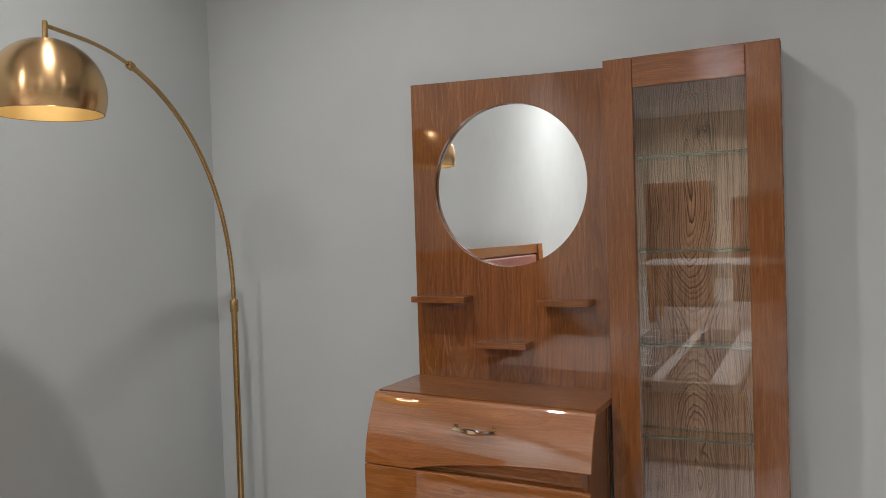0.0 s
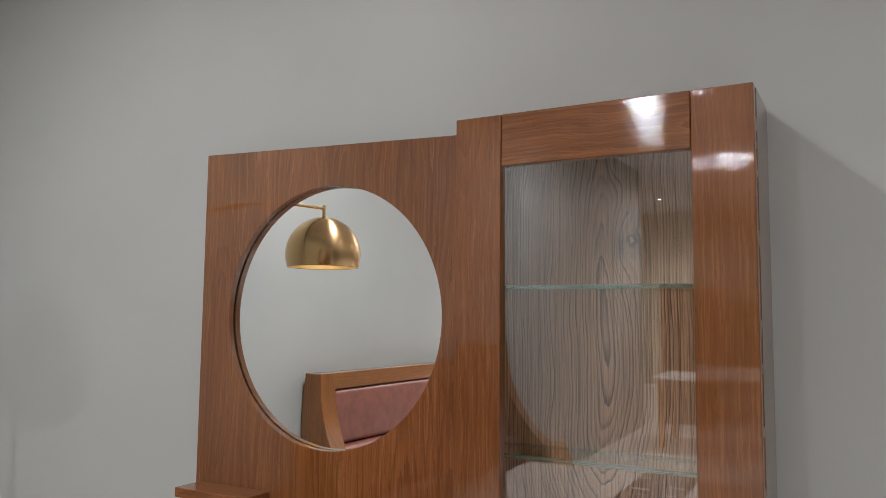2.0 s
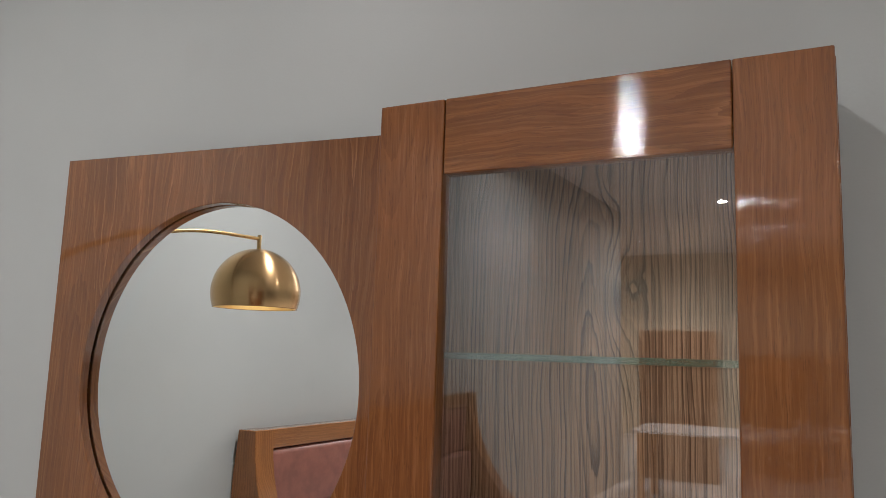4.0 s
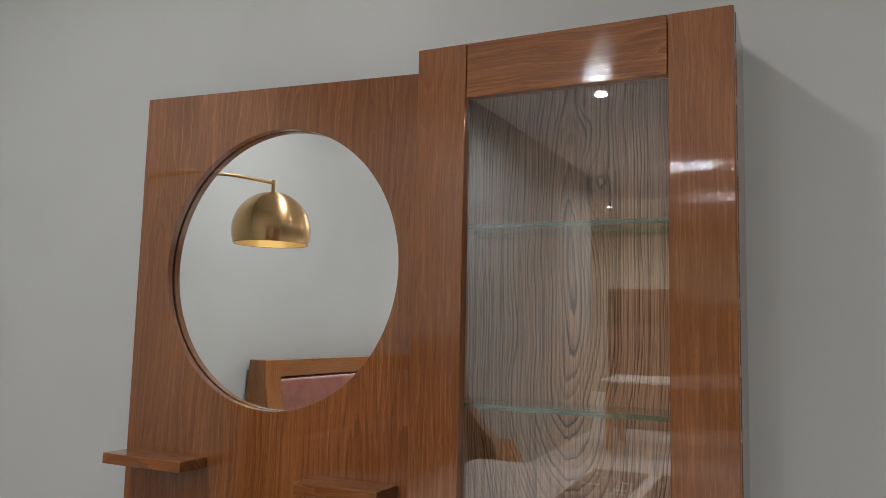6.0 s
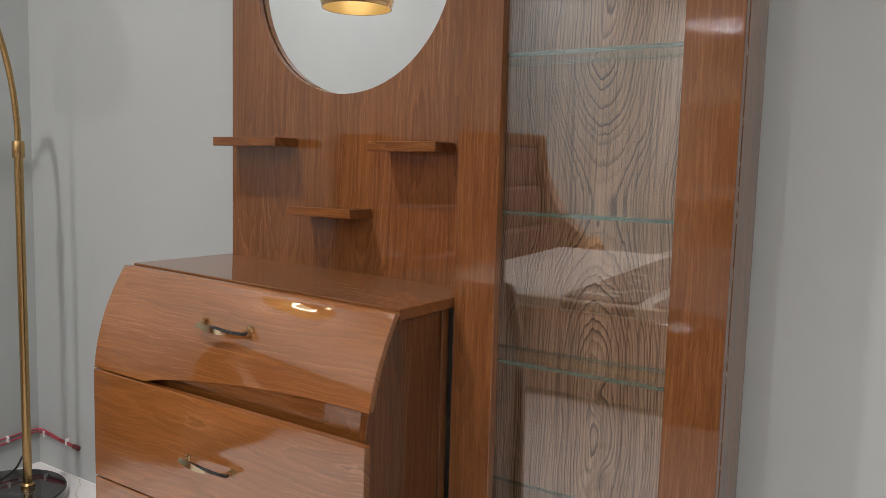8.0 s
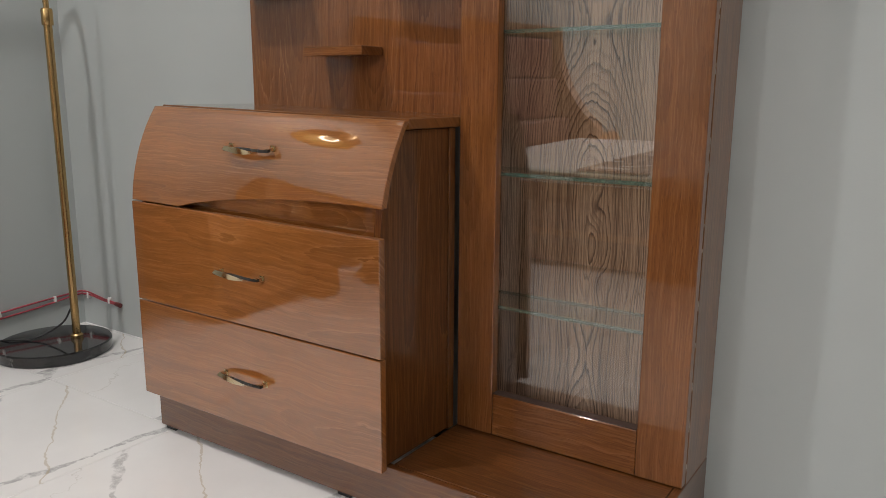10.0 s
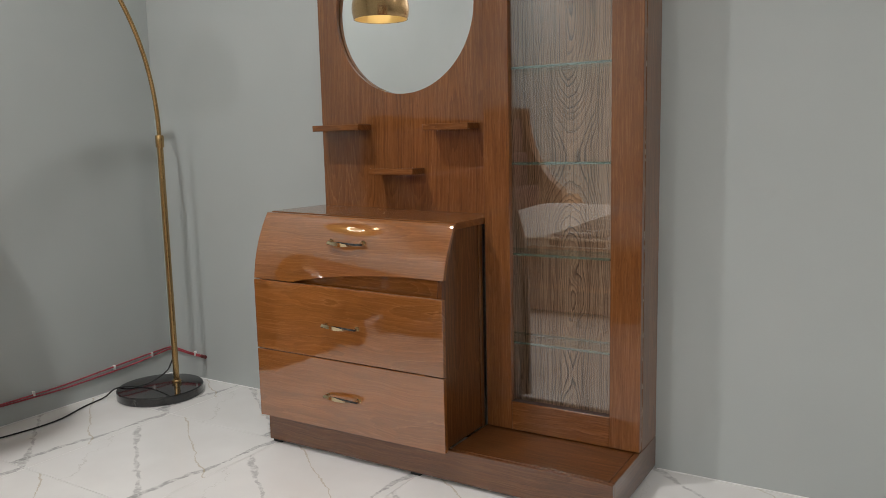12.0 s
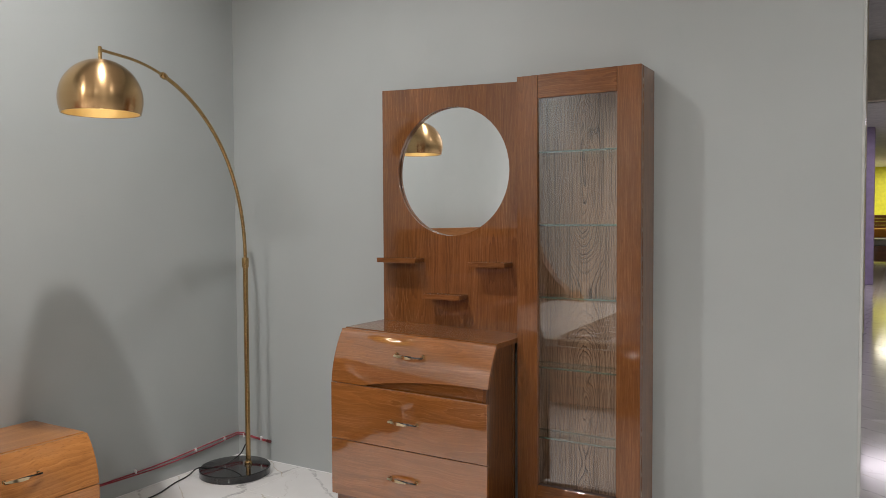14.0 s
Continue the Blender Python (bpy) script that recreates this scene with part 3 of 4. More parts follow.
def dresser():
    t = thing("chest_of_drawers", (0.405, -0.25, 0.118), "glossy walnut veneer chest with a bowed top drawer on the plinth", "chest of drawers")
    side = [(-0.192, 0.119), (-0.459, 0.119), (-0.459, 0.60)] + [(bow(z) + 0.024, z) for z in (0.64, 0.68, 0.72, 0.76, 0.80, 0.83, 0.855)] + [(-0.192, 0.855)]
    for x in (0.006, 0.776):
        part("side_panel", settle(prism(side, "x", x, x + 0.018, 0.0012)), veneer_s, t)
    part("back_panel", settle(box(0.025, 0.775, -0.226, -0.214, 0.119, 0.855, 0.0)), veneer_x, t)
    part("top_board", settle(box(0.0, 0.803, -0.372, -0.0600, 0.857, 0.880, 0.002, 2)), veneer_t, t, "satin walnut top board")
    part("slot_board", settle(box(0.025, 0.775, -0.446, -0.434, 0.610, 0.740, 0.0)), veneer_x, t, "recessed board behind the finger slot")
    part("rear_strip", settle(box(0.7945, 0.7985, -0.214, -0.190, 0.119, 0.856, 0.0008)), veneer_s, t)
    top = part("drawer_front", settle(bowed_front(0.0, 0.811, 0.8765, foot=under)), veneer_x, t, "bowed drawer front with a swept lower edge", smooth=35)
    handle(top, 0.412, bow(0.797) - 0.001, 0.790, tilt=0.25)
    mid = part("drawer_front", settle(box(0.0, 0.811, -0.484, -0.465, 0.381, 0.6390, 0.002, 2)), veneer_x, t)
    handle(mid, 0.404, -0.484, 0.499)
    low = part("drawer_front", settle(box(0.0, 0.811, -0.484, -0.465, 0.121, 0.3775, 0.002, 2)), veneer_x, t)
    handle(low, 0.401, -0.484, 0.246)
    return t


def round_hole_board(x0, x1, y0, y1, z0, z1, cx, cz, r, steps=144):
    """An upright board with a round hole through it."""
    angles = sorted([2 * math.pi * i / steps for i in range(steps)] + [math.atan2(z - cz, x - cx) % (2 * math.pi) for x in (x0, x1) for z in (z0, z1)])
    bm = bmesh.new()
    loops = []
    for y in (y0, y1):
        inner, outer = [], []
        for a in angles:
            c, s = math.cos(a), math.sin(a)
            reach = min(((x1 - cx) / c if c > 1e-9 else (x0 - cx) / c if c < -1e-9 else 1e9), ((z1 - cz) / s if s > 1e-9 else (z0 - cz) / s if s < -1e-9 else 1e9))
            inner.append(bm.verts.new((cx + r * c, y, cz + r * s)))
            outer.append(bm.verts.new((cx + reach * c, y, cz + reach * s)))
        loops.append((inner, outer))
    (fi, fo), (bi, bo) = loops
    n = len(angles)
    for i in range(n):
        j = (i + 1) % n
        for q in ((fi[i], fi[j], fo[j], fo[i]), (bi[j], bi[i], bo[i], bo[j]), (fi[j], fi[i], bi[i], bi[j]), (fo[i], fo[j], bo[j], bo[i])):
            bm.faces.new(q)
    bmesh.ops.recalc_face_normals(bm, faces=bm.faces)
    rim = [e for e in bm.edges if e.calc_face_angle(0) > 0.9]
    bmesh.ops.bevel(bm, geom=rim, offset=0.0012, segments=1, affect="EDGES")
    return bm


MIRROR_X, MIRROR_Z, MIRROR_R = 0.400, 1.613, 0.307


def mirror_panel():
    t = thing("mirror_panel", (0.4, -0.03, 0.88), "tall walnut veneer panel with a round mirror above the chest", "mirror panel")
    board = round_hole_board(0.0, 0.8045, -0.058, -0.0405, 0.8540, 2.031, MIRROR_X, MIRROR_Z, MIRROR_R)
    for v in board.verts:
        if v.co.z > 1.98:  # the upper edge was sawn a little out of level
            v.co.z -= 0.033 * v.co.x
    part("panel", board, veneer_z, t, smooth=30)
    # near-black filler, added so the gap behind the panel reads as shade
    part("backing", box(0.006, 0.80, -0.0305, -0.002, 0.8540, 1.995, 0.0), dark_gap, t, "added near-black fill for the shade behind the panel")
    disc = lathe([(0.0, -0.0375), (0.322, -0.0375), (0.322, -0.0315), (0.0, -0.0315)], 0, 0, 96)
    bmesh.ops.transform(disc, matrix=Matrix.Translation((MIRROR_X, 0, MIRROR_Z)) @ Matrix(((1, 0, 0, 0), (0, 0, 1, 0), (0, 1, 0, 0), (0, 0, 0, 1))), verts=disc.verts)
    bmesh.ops.recalc_face_normals(disc, faces=disc.faces)
    part("mirror", disc, mirror_mat, t, "round silver mirror glass")
    for x0, x1, z in ((0.018, 0.245, 1.174), (0.535, 0.722, 1.164), (0.288, 0.487, 1.005)):
        part("ledge", box(x0, x1, -0.142, -0.0585, z, z + 0.023, 0.0015), veneer_r, t, "short walnut ledge")
    return t


PANE_LEAN = 0.75


def cabinet():
    t = thing("display_cabinet", (1.08, -0.09, 0.118), "tall slim walnut cabinet with a closed glass door and glass shelves", "cabinet")
    turn = Matrix.Translation((0, -0.164, 1.06)) @ Matrix.Rotation(radians(PANE_LEAN), 4, "X") @ Matrix.Translation((0, 0.164, -1.06))
    for x in (0.8045, 1.3365):
        part("side_panel", box(x, x + 0.018, -0.158, -0.002, 0.119, 2.0, 0.001), veneer_z, t)
    part("top_panel", box(0.823, 1.336, -0.157, -0.002, 1.981, 1.9995, 0.0), veneer_x, t)
    part("bottom_panel", box(0.823, 1.336, -0.144, -0.002, 0.120, 0.143, 0.0), veneer_x, t)
    part("back_board", box(0.823, 1.336, -0.022, -0.006, 0.144, 1.980, 0.0), laminate_mat, t, "grey brown striped laminate back board")
    for x0, x1 in ((0.8055, 0.9020), (1.2535, 1.3535)):
        part("stile", box(x0, x1, -0.184, -0.160, 0.121, 2.002, 0.002, 2), veneer_z2, t, "upright door stile")
    part("rail", box(0.9030, 1.2525, -0.1835, -0.1605, 1.902, 2.002, 0.0015), veneer_r, t, "door rail")
    part("rail", box(0.9030, 1.2525, -0.1835, -0.1735, 0.121, 0.222, 0.0015), veneer_r, t, "door rail")
    # dull strip added over the rail's top face to block its bright reflection
    part("glazing_bead", box(0.9030, 1.2525, -0.1828, -0.1560, 0.2222, 0.2246, 0.0006), glint_cover_brown, t, "added dull dark strip that hides the glint under the pane")
    pane = box(0.8985, 1.257, -0.166, -0.162, 0.152, 1.906, 0.0)
    bmesh.ops.transform(pane, matrix=turn, verts=pane.verts)
    part("pane", pane, pane_mat, t, "clear glass pane")
    random.seed(11)
    chips, z = [], 0.15
    while z < 1.97:
        step = random.uniform(0.004, 0.030)
        chips.append(box(1.3534, 1.3541, -0.1606, -0.1594, z, z + step, 0.0))
        z += step + random.uniform(0.01, 0.12)
    tagged(part("chipped_edge", join(*chips), chip_pale, t, "pale chips along the worn door edge"), kind="stuff")
    for z in (1.672, 1.357, 1.043, 0.735, 0.425):
        bm = box(0.824, 1.335, -0.152, -0.025, z - 0.004, z + 0.004, 0.0)
        for f in bm.faces:
            f.material_index = 0 if abs(f.normal.z) > 0.5 else 1
        s = part("shelf", bm, [shelf_mat, shelf_edge], t, "clear glass shelf with green edges")
        for x in (0.828, 1.332):
            for y in (-0.125, -0.05):
                pin = lathe([(0.0, z - 0.0115), (0.005, z - 0.0115), (0.005, z - 0.0042), (0.0, z - 0.0042)], x, y, 10)
                part("shelf_pin", pin, champagne, s, "small metal shelf pin")
    return t


plinth()
dresser()
mirror_panel()
cabinet()


# ---- arc lamp ----
def arc_lamp():
    px, py = -0.825, -0.197
    tx, ty, top = -0.567, -1.241, 2.090
    ahead = Vector((tx - px, ty - py, 0)).normalized()
    reach = math.hypot(tx - px, ty - py)
    t = thing("floor_lamp", (-0.862, -0.260, 0), "lit brass arc floor lamp with a dome shade and black base", "floor lamp")
    part("base", lathe([(0.0, 0.0), (0.186, 0.0), (0.190, 0.004), (0.190, 0.036), (0.186, 0.041), (0.0, 0.041)], -0.862, -0.260, 72), marble_mat, t, "round black marble base", smooth=35)
    part("flange", lathe([(0.0, 0.0415), (0.021, 0.0415), (0.021, 0.052), (0.016, 0.058), (0.0, 0.058)], px, py, 24), brass, t, smooth=35)
    part("pole", lathe([(0.0, 0.058), (0.0135, 0.058), (0.0135, 1.145), (0.0, 1.145)], px, py, 24), brass, t, "brushed brass pole", smooth=35)
    part("collar", lathe([(0.0, 1.128), (0.0175, 1.128), (0.0185, 1.132), (0.0185, 1.176), (0.0165, 1.182), (0.0, 1.182)], px, py, 24), brass, t, smooth=35)

    def arm(u):
        a = u * math.pi / 2 * 1.10
        s = reach * (1 - math.cos(a)) / (1 - math.cos(math.pi / 2 * 1.10))
        rise = top - 0.006 - 1.165
        return Vector((px, py, 1.165)) + ahead * s + Vector((0, 0, rise * math.sin(a) ** 0.95 if a < math.pi / 2 else rise))

    split = 0.745
    part("lower_arm", tube([arm(split * i / 48) for i in range(49)], 0.0095, 14), brass, t, "curved brass tube", smooth=35)
    part("knuckle", tube([arm(split - 0.012 + 0.024 * i / 6) for i in range(7)], lambda s: 0.0095 + 0.006 * math.sin(math.pi * s) ** 0.5, 14), brass, t, smooth=40)
    part("upper_arm", tube([arm(split + (1 - split) * i / 24) for i in range(25)], 0.0065, 12), brass, t, "thin curved brass tube", smooth=35)
    part("stem", lathe([(0.0, 2.042), (0.008, 2.042), (0.008, 2.094), (0.006, 2.098), (0.0, 2.098)], tx, ty, 18), brass, t, smooth=35)
    r, mid, low = 0.163, 1.882, 1.826
    outer = [(r * math.cos(a), mid + r * math.sin(a)) for a in [math.asin((low - mid) / r) + (math.pi / 2 - 0.03 - math.asin((low - mid) / r)) * i / 40 for i in range(41)]]
    inner = [(x * (r - 0.003) / r, mid + (z - mid) * (r - 0.003) / r) for x, z in outer]
    inner[0] = (inner[0][0], low)
    shade = part("shade", lathe(outer, tx, ty, 96), shade_mat, t, "spun brass dome shade", smooth=True, centre=(tx, ty, mid))
    part("lining", lathe(inner, tx, ty, 64), shade_inside, shade, "pale gold lining of the shade", smooth=True)
    part("rim", lathe([(outer[0][0], low), (outer[0][0] + 0.0012, low - 0.0015), (inner[0][0] - 0.001, low - 0.0015), (inner[0][0], low)], tx, ty, 96, True), brass, shade)
    part("socket", lathe([(0.0, 1.967), (0.018, 1.967), (0.020, 2.037), (0.0, 2.037)], tx, ty, 18), clip_white, shade)
    part("bulb", lathe([(0.0, 1.872)] + [(0.040 * math.sin(a), 1.912 - 0.040 * math.cos(a)) for a in [math.pi * i / 12 for i in range(1, 10)]] + [(0.013, 1.974), (0.0, 1.974)], tx, ty, 20), bulb_mat, shade, "glowing warm bulb", smooth=True)
    route = [(px - 0.016, py - 0.003, 0.15), (px - 0.03, py - 0.03, 0.10), (px - 0.07, py - 0.08, 0.06), (-0.93, -0.32, 0.046), (-0.975, -0.36, 0.046), (-1.025, -0.385, 0.034), (-1.04, -0.43, 0.006), (-1.01, -0.55, 0.005), (-0.95, -0.72, 0.005), (-0.965, -0.92, 0.005), (-1.03, -1.15, 0.005), (-1.075, -1.30, 0.005)]
    part("cord", tube(glide(route, 9), 0.0035, 8), black_cord, t, "black power cord trailing over the floor", smooth=True)
    return t


def glide(points, steps):
    """A smooth curve through points."""
    pts = [Vector(p) for p in points]
    pts = [2 * pts[0] - pts[1]] + pts + [2 * pts[-1] - pts[-2]]
    out = []
    for a, b, c, d in zip(pts, pts[1:], pts[2:], pts[3:]):
        for i in range(steps):
            s = i / steps
            out.append(0.5 * (2 * b + (c - a) * s + (2 * a - 5 * b + 4 * c - d) * s * s + (3 * b - a - 3 * c + d) * s ** 3))
    return out + [pts[-2]]


arc_lamp()


def wall_cable():
    t = thing("red_cable", (-1.09, -0.5, 0.1), "pair of red cables clipped low along the wall", "cable")
    for k, (dz, w) in enumerate(((0.0, 0.006), (0.011, 0.009))):
        route = [(LEFT + 0.007, y, 0.092 + dz + 0.008 * math.sin(3.1 * y + 1.4 * k) + (0.028 * max(0.0, 1 + y / 0.55) if y > -0.55 else 0)) for y in [-2.2 + 0.2 * i for i in range(11)]]
        route += [(LEFT + 0.007, -0.03, 0.124 + dz), (LEFT + 0.02, -0.008, 0.124 + dz), (LEFT + 0.06, -0.007, 0.126 + dz * 0.8), (-0.95, -0.007, 0.117 + dz * 0.6), (-0.85, -0.007, 0.112 + dz * 0.5)]
        part("cable", tube(glide(route, 6), 0.0036, 8), red_cable, t, smooth=True)
    part("cap", tube([Vector((-0.865, -0.008, 0.116)), Vector((-0.838, -0.008, 0.114))], 0.009, 10), plain("dark red cap", (0.12, 0.02, 0.02), 0.4), t)
    for y in (-1.6, -1.15, -0.72, -0.33, -0.12):
        z = 0.098 + (0.028 * max(0.0, 1 + y / 0.55) if y > -0.55 else 0)
        part("clip", box(LEFT, LEFT + 0.016, y - 0.004, y + 0.004, z - 0.006, z + 0.016, 0.002), clip_white, t, "white cable clip")
    for x in (-1.05, -0.91):
        part("clip", box(x - 0.004, x + 0.004, -0.014, 0.0, 0.111, 0.136, 0.002), clip_white, t, "white cable clip")
    return t


wall_cable()


# ---- bed and bedside cabinets ----
def nightstand(y0, y1):
    mid = (y0 + y1) / 2
    t = thing("nightstand", (-0.85, mid, 0), "honey brown bedside cabinet with bowed drawers by the bed", "nightstand", "bedside cabinets")

    def front(z):
        d = max(0.0, z - 0.25)
        return -0.632 - (0.40 - math.sqrt(0.16 - d * d)) * 1.0

    side = [(-1.093, 0.06), (-0.660, 0.06), (-0.660, 0.25)] + [(front(z) - 0.026, z) for z in (0.32, 0.37, 0.42, 0.464)] + [(-1.093, 0.464)]
    for y in (y0 + 0.004, y1 - 0.022):
        part("side_panel", prism(side, "y", y, y + 0.018, 0.001), honey_z, t)
    part("top_board", box(-1.095, front(0.487) - 0.019, y0, y1, 0.466, 0.489, 0.002, 2), honey_y, t)
    part("back_panel", box(-1.093, -1.083, y0 + 0.024, y1 - 0.024, 0.06, 0.462, 0.0), honey_z, t)
    part("plinth_board", box(-1.08, -0.68, y0 + 0.03, y1 - 0.03, 0.0, 0.06, 0.001), honey_y, t)
    for lo, hi, grip in ((0.283, 0.486, 0.395), (0.066, 0.279, 0.175)):
        rows = 10
        bm = bmesh.new()
        grid = [[[bm.verts.new((front(z) - back, y, z)) for z in [lo + (hi - lo) * k / rows for k in range(rows + 1)]] for y in (y0, y1)] for back in (0.0, 0.017)]
        (a, b), (c, d) = grid
        for k in range(rows):
            for q in ((a[k], b[k], b[k + 1], a[k + 1]), (d[k], c[k], c[k + 1], d[k + 1]), (a[k], a[k + 1], c[k + 1], c[k]), (b[k + 1], b[k], d[k], d[k + 1])):
                bm.faces.new(q)
        bm.faces.new((a[0], c[0], d[0], b[0]))
        bm.faces.new((a[rows], b[rows], d[rows], c[rows]))
        bmesh.ops.recalc_face_normals(bm, faces=bm.faces)
        drawer = part("drawer_front", bm, honey_y, t, smooth=35)
        handle(drawer, mid - 0.07, front(grip), grip, along="y", out=1)
    return t


nightstand(-1.735, -1.242)
nightstand(-4.90, -4.40)


def bed():
    t = thing("bed", (0.0, -3.12, 0), "double bed with a padded wooden headboard and wrapped mattress", "bed")
    near, far = -1.770, -4.375
    wing = [(-1.095, 0.02), (-0.56, 0.02), (-0.62, 0.58)] + [(-0.975 + 0.33 * ((1.316 - z) / 0.74) ** 2.2, z) for z in (0.66, 0.74, 0.82, 0.90, 1.0, 1.1, 1.2, 1.316)] + [(-1.075, 1.316), (-1.095, 1.1)]
    for y0 in (near - 0.125, far):
        part("headboard_post", prism(wing, "y", y0, y0 + 0.125, 0.003), teak_z, t, "curved wooden headboard post", smooth=30)
    part("headboard_rail", box(-1.065, -0.985, far + 0.126, near - 0.126, 1.228, 1.315, 0.003), teak_y, t)
    part("headboard_back", box(-1.088, -1.066, far + 0.126, near - 0.126, 0.2, 1.31, 0.0), teak_y, t)
    for lo, hi, push in ((0.930, 1.225, 0.0), (0.63, 0.925, 0.05), (0.30, 0.625, 0.16)):
        bm = box(-1.062 + push * 0.4, -0.985 + push, far + 0.130, near - 0.130, lo, hi, 0.028, 4)
        part("cushion", bm, mauve, t, "mauve leather headboard cushion", smooth=40)
    part("side_rail", box(-0.62, 1.02, -2.150, -2.112, 0.03, 0.425, 0.004), veneer_x, t, "dark walnut side rail")
    part("rail_ledge", box(-0.62, 1.02, -2.111, -2.100, 0.165, 0.200, 0.003), honey_x, t)
    part("side_rail", box(-0.62, 1.02, -4.135, -4.097, 0.03, 0.425, 0.004), veneer_x, t, "dark walnut side rail")
    part("foot_board", box(1.021, 1.06, -4.135, -2.112, 0.03, 0.43, 0.004), honey_y, t)
    part("slat_base", box(-0.70, 1.0, -4.08, -2.195, 0.15, 0.205, 0.0), honey_y, t)
    return t


def mattress():
    t = thing("mattress", (0.15, -3.16, 0.2), "white quilted mattress in clear wrapping on the bed", "mattress")
    part("body", box(-0.72, 1.01, -4.09, -2.165, 0.206, 0.478, 0.035, 4), mattress_white, t, smooth=40)
    x0, x1, y0, y1, nx, ny = -0.69, 0.98, -4.06, -2.195, 84, 94
    rows = []
    quilt = bmesh.new()
    for i in range(nx + 1):
        x = x0 + (x1 - x0) * i / nx
        row = []
        for j in range(ny + 1):
            y = y0 + (y1 - y0) * j / ny
            puff = abs(math.sin(math.pi * (x - x0) / 0.20)) ** 0.35 * abs(math.sin(math.pi * (y - y0) / 0.20)) ** 0.35
            rim = min(1.0, min(x - x0, x1 - x, y - y0, y1 - y) / 0.03)
            row.append(quilt.verts.new((x, y, 0.4785 + 0.0115 * rim * (0.45 + 0.55 * puff))))
        rows.append(row)
    for a, b in zip(rows, rows[1:]):
        for j in range(ny):
            quilt.faces.new((a[j], b[j], b[j + 1], a[j + 1]))
    part("quilted_top", quilt, mattress_white, t, "puffed white quilting under clear wrap", smooth=True)
    for z in (0.245, 0.470):
        path = [Vector((0.145 + 0.865 * sx, -3.1275 + 0.9625 * sy, z)) for sx, sy in ((-0.96, -1.0), (0.96, -1.0), (1.0, -0.96), (1.0, 0.96), (0.96, 1.0), (-0.96, 1.0))]
        part("piping", tube(path, 0.009, 8), piping_beige, t, "beige piping along the mattress edge")
    return t


def runner():
    """A printed band round the mattress: top, near side, far side, with pale patches."""
    t = thing("mattress_wrap", (0.35, -3.16, 0.5), "dark brown printed plastic band wrapped across the mattress", "wrapping")
    part("band", box(0.165, 0.525, -4.06, -2.19, 0.4905, 0.4945, 0.001), band_brown, t)
    part("band_side", box(0.165, 0.525, -2.164, -2.160, 0.43, 0.470, 0.001), band_brown, t)
    random.seed(5)
    for i in range(16):
        x, y = random.uniform(0.20, 0.46), -2.40 - 0.10 * i
        w, h = random.uniform(0.03, 0.12), random.uniform(0.012, 0.04)
        part("print", box(x - w / 2, x + w / 2, y - h / 2, y + h / 2, 0.4946, 0.4956, 0.0), label_pale, t, "pale printed bar")
    part("print", box(0.22, 0.40, -2.32, -2.265, 0.4946, 0.4956, 0.0), label_pale, t, "pale printed bar")
    part("stripe", box(0.60, 0.86, -4.06, -2.19, 0.4905, 0.4940, 0.001), band_brown, t)
    return t


bed()
mattress()
runner()


# ---- showroom furniture behind ----
def table(cx, cy, w, d, h):
    t = thing("table", (cx, cy, 0), "white stone topped table in the showroom", "table", "showroom tables")
    part("tabletop", box(cx - w / 2, cx + w / 2, cy - d / 2, cy + d / 2, h - 0.03, h, 0.004, 2), table_white, t)
    for sx in (-1, 1):
        for sy in (-1, 1):
            x, y = cx + sx * (w / 2 - 0.09), cy + sy * (d / 2 - 0.09)
            part("leg", box(x - 0.035, x + 0.035, y - 0.035, y + 0.035, 0.0, h - 0.031, 0.004), honey_z, t)
    return t


table(0.1, -8.0, 1.5, 0.85, 0.78)
table(1.9, -8.6, 1.4, 0.8, 0.76)


def wardrobe(x0, x1, y0, y1, h):
    t = thing("wardrobe", ((x0 + x1) / 2, (y0 + y1) / 2, 0), "brown veneer wardrobe with two plain doors", "wardrobe", "showroom wardrobes")
    part("body", box(x0, x1, y0, y1 - 0.022, 0.0, h, 0.003), veneer_z, t)
    m = (x0 + x1) / 2
    for a, b, grip in ((x0 + 0.003, m - 0.002, m - 0.05), (m + 0.002, x1 - 0.003, m + 0.05)):
        door = part("door", box(a, b, y1 - 0.021, y1, 0.05, h - 0.004, 0.003), veneer_z2, t)
        part("pull", box(grip - 0.008, grip + 0.008, y1 + 0.0005, y1 + 0.025, h * 0.45, h * 0.55, 0.003), champagne, door)
    return t


wardrobe(-0.95, 0.0, -9.9, -9.3, 1.85)
wardrobe(0.2, 1.3, -10.6, -10.0, 1.6)
wardrobe(3.0, 4.4, -11.8, -11.2, 2.0)


def hall_bed():
    t = thing("bed", (2.6, 24.0, 0), "brown slatted bed with orange bedding in the far hall", "bed")
    for k in range(5):
        part("slat", box(1.3, 4.2, 26.0, 26.1, 0.90 + 0.114 * k, 1.006 + 0.114 * k, 0.01), veneer_x, t)
    part("base", box(1.4, 4.1, 23.2, 25.9, 0.05, 0.52, 0.01), veneer_x, t)
    part("mattress_pad", box(1.45, 4.05, 23.25, 25.85, 0.525, 0.74, 0.05, 3), grey_cloth, t)
    part("bedspread", box(1.42, 4.08, 24.6, 25.2, 0.745, 1.02, 0.02), orange_cloth, t)
    return t


hall_bed()


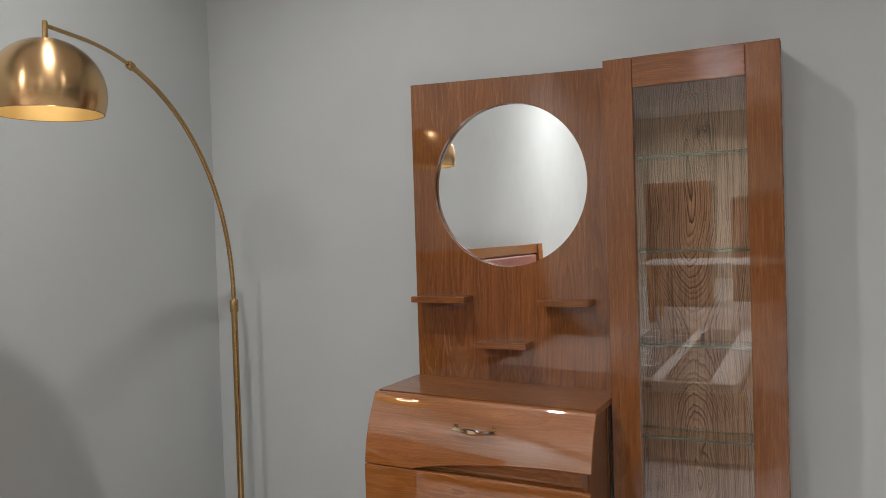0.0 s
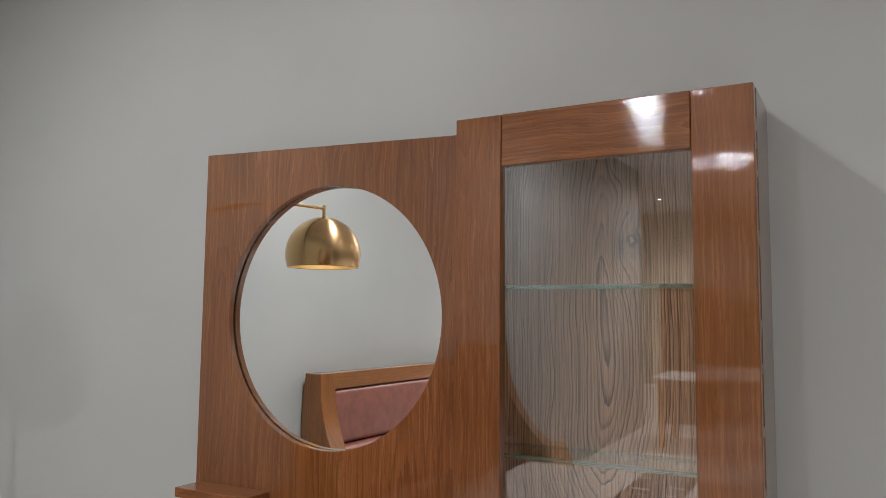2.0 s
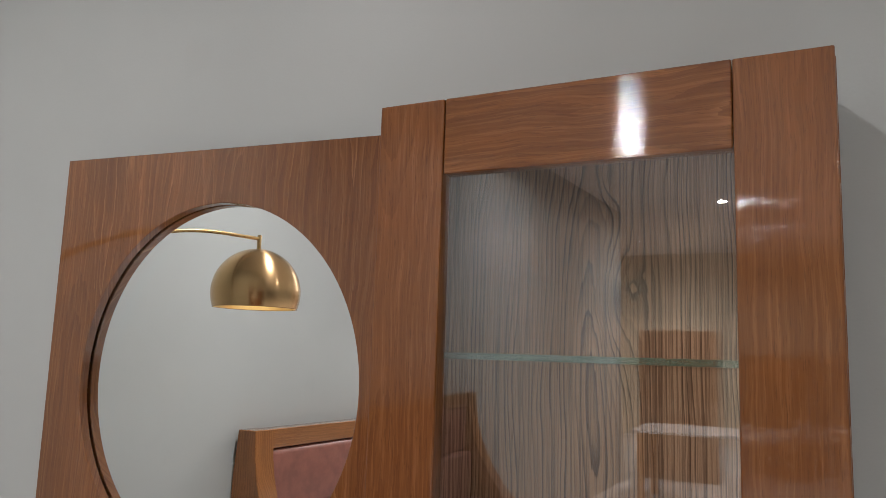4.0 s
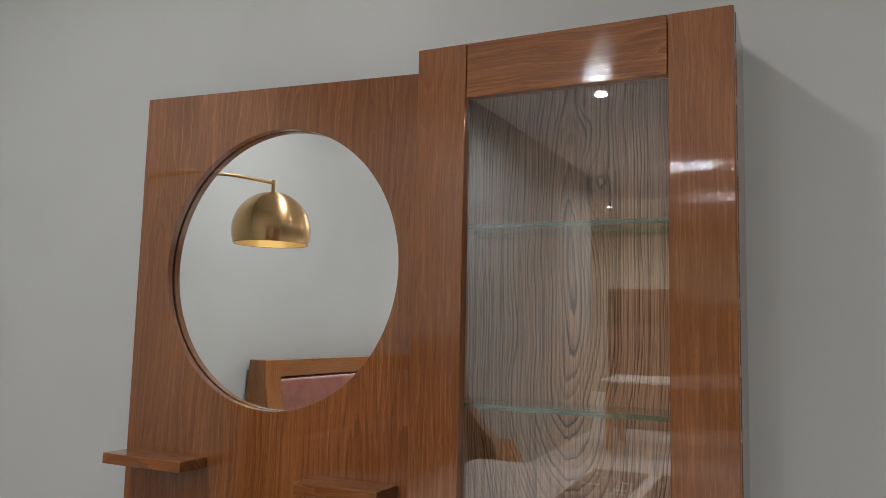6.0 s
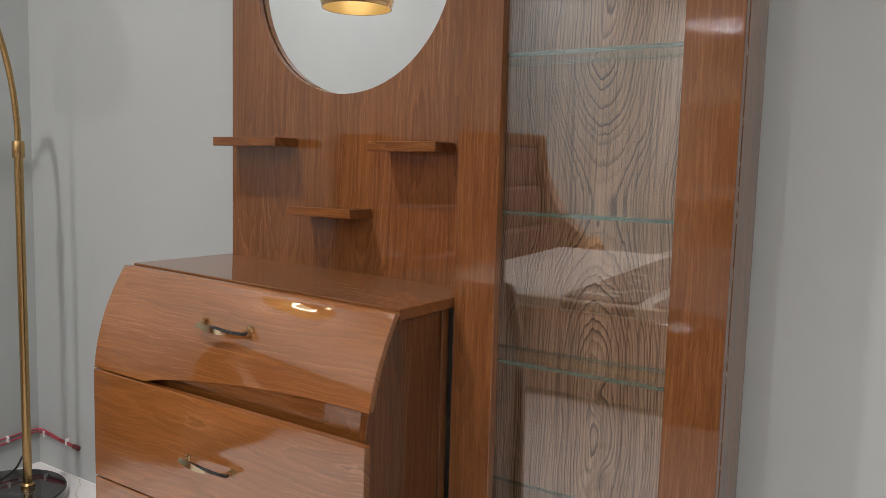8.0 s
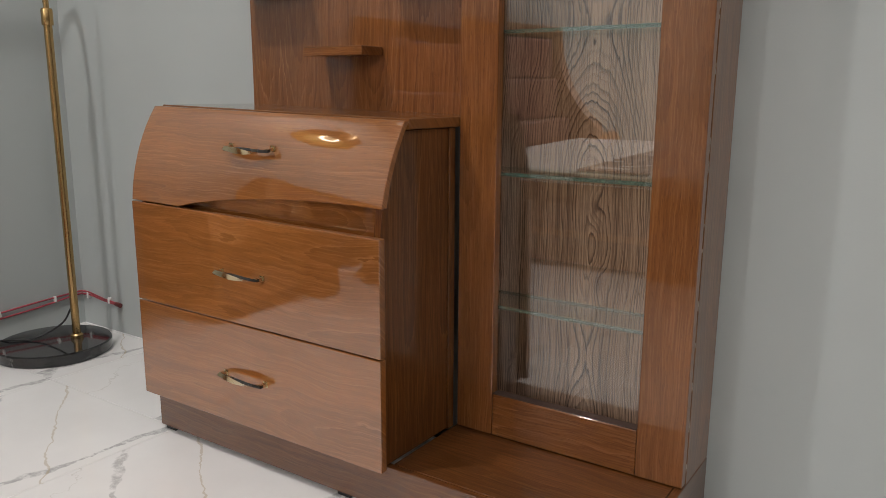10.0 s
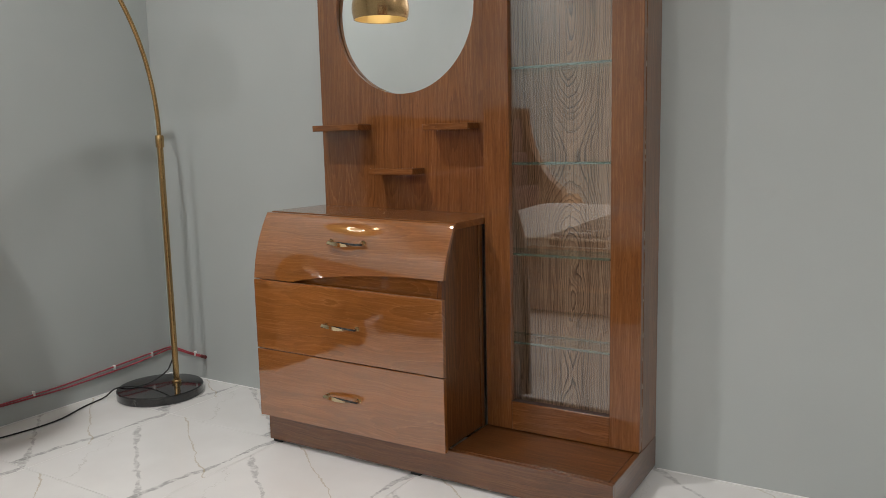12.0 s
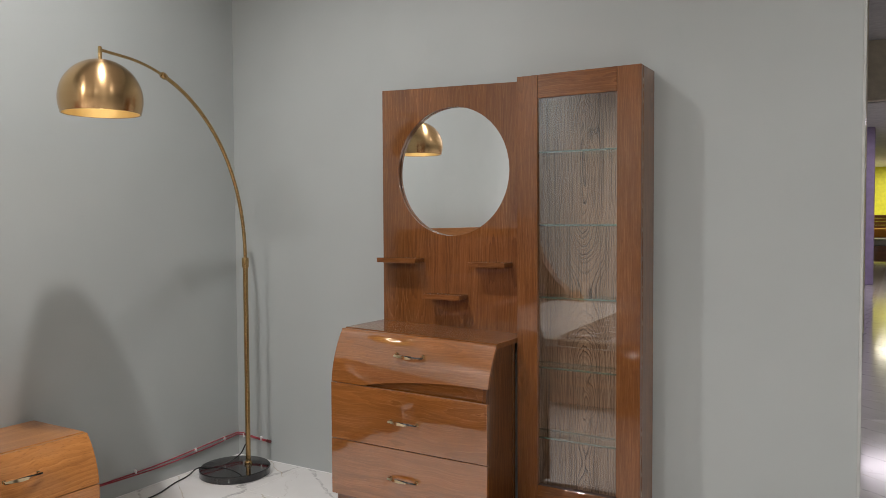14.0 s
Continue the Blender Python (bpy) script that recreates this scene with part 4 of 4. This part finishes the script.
def downlight(x, y):
    t = thing("downlight", (x, y, CEIL), "lit round white recessed ceiling downlight, the right-hand ones added as unseen fill", "ceiling light", "ceiling downlights")
    part("ring", lathe([(0.041, CEIL - 0.001), (0.060, CEIL - 0.001), (0.060, CEIL - 0.008), (0.054, CEIL - 0.012), (0.041, CEIL - 0.010)], x, y, 32, True), clip_white, t, smooth=35)
    part("diffuser", lathe([(0.0, CEIL - 0.006), (0.040, CEIL - 0.006), (0.040, CEIL - 0.002), (0.0, CEIL - 0.002)], x, y, 32), led_mat, t, "glowing diffuser")
    return t


# fittings also go over the four added fill lamps on the right
for x, y, watts, spread in DOWNLIGHTS_AND_FILL:
    downlight(x, y)


# ---- tiled floor ----
solid("floor", box(-5.0, 9.0, -14.0, 30.0, -0.08, -0.004, 0.0), grout_mat, "floor of polished white marble look tiles", "floor", "structure")
FLOOR = bpy.data.objects["floor"]
JOINT, X0, Y0 = 0.0016, 0.033, -1.052
one = box(JOINT / 2, TILE - JOINT / 2, JOINT / 2, TILE - JOINT / 2, -0.012, 0.0, 0.0008)
tile_mesh = bpy.data.meshes.new("tile")
bmesh.ops.scale(one, vec=(K, K, K), verts=one.verts)
one.to_mesh(tile_mesh)
one.free()
tile_mesh.materials.append(tile_mat)
rest = []
for i in range(-7, 14):
    for j in range(-21, 49):
        x, y = X0 + i * TILE, Y0 + j * TILE
        if x + TILE > 8.99 or y < -13.99 or y + TILE > 28.9 or (y > 0.0 and not 1.0 < x < 4.5):
            continue
        if -1.3 < x < 3.1 and -9.3 < y < 12.0:
            tile = new("tile", tile_mesh)
            tile.location = (K * x, K * y, 0)
            tile.parent = FLOOR
        else:
            rest.append((K * x, K * y))
verts, faces, h = [], [], JOINT * K / 2
for x, y in rest:
    k = len(verts)
    verts += [(x + a, y + c, z) for z in (-0.012, 0.0) for a, c in ((h, h), (TILE * K - h, h), (TILE * K - h, TILE * K - h), (h, TILE * K - h))]
    faces += [[k + q for q in f] for f in ((4, 5, 6, 7), (0, 1, 5, 4), (1, 2, 6, 5), (2, 3, 7, 6), (3, 0, 4, 7))]
far_mesh = bpy.data.meshes.new("far_tiles")
far_mesh.from_pydata([(a - K * X0, c - K * Y0, z) for a, c, z in verts], [], faces)
far_mesh.materials.append(tile_mat)
far_tiles = tagged(new("far_tiles", far_mesh), kind="stuff")
far_tiles.location = (K * X0, K * Y0, 0)
far_tiles.parent = FLOOR
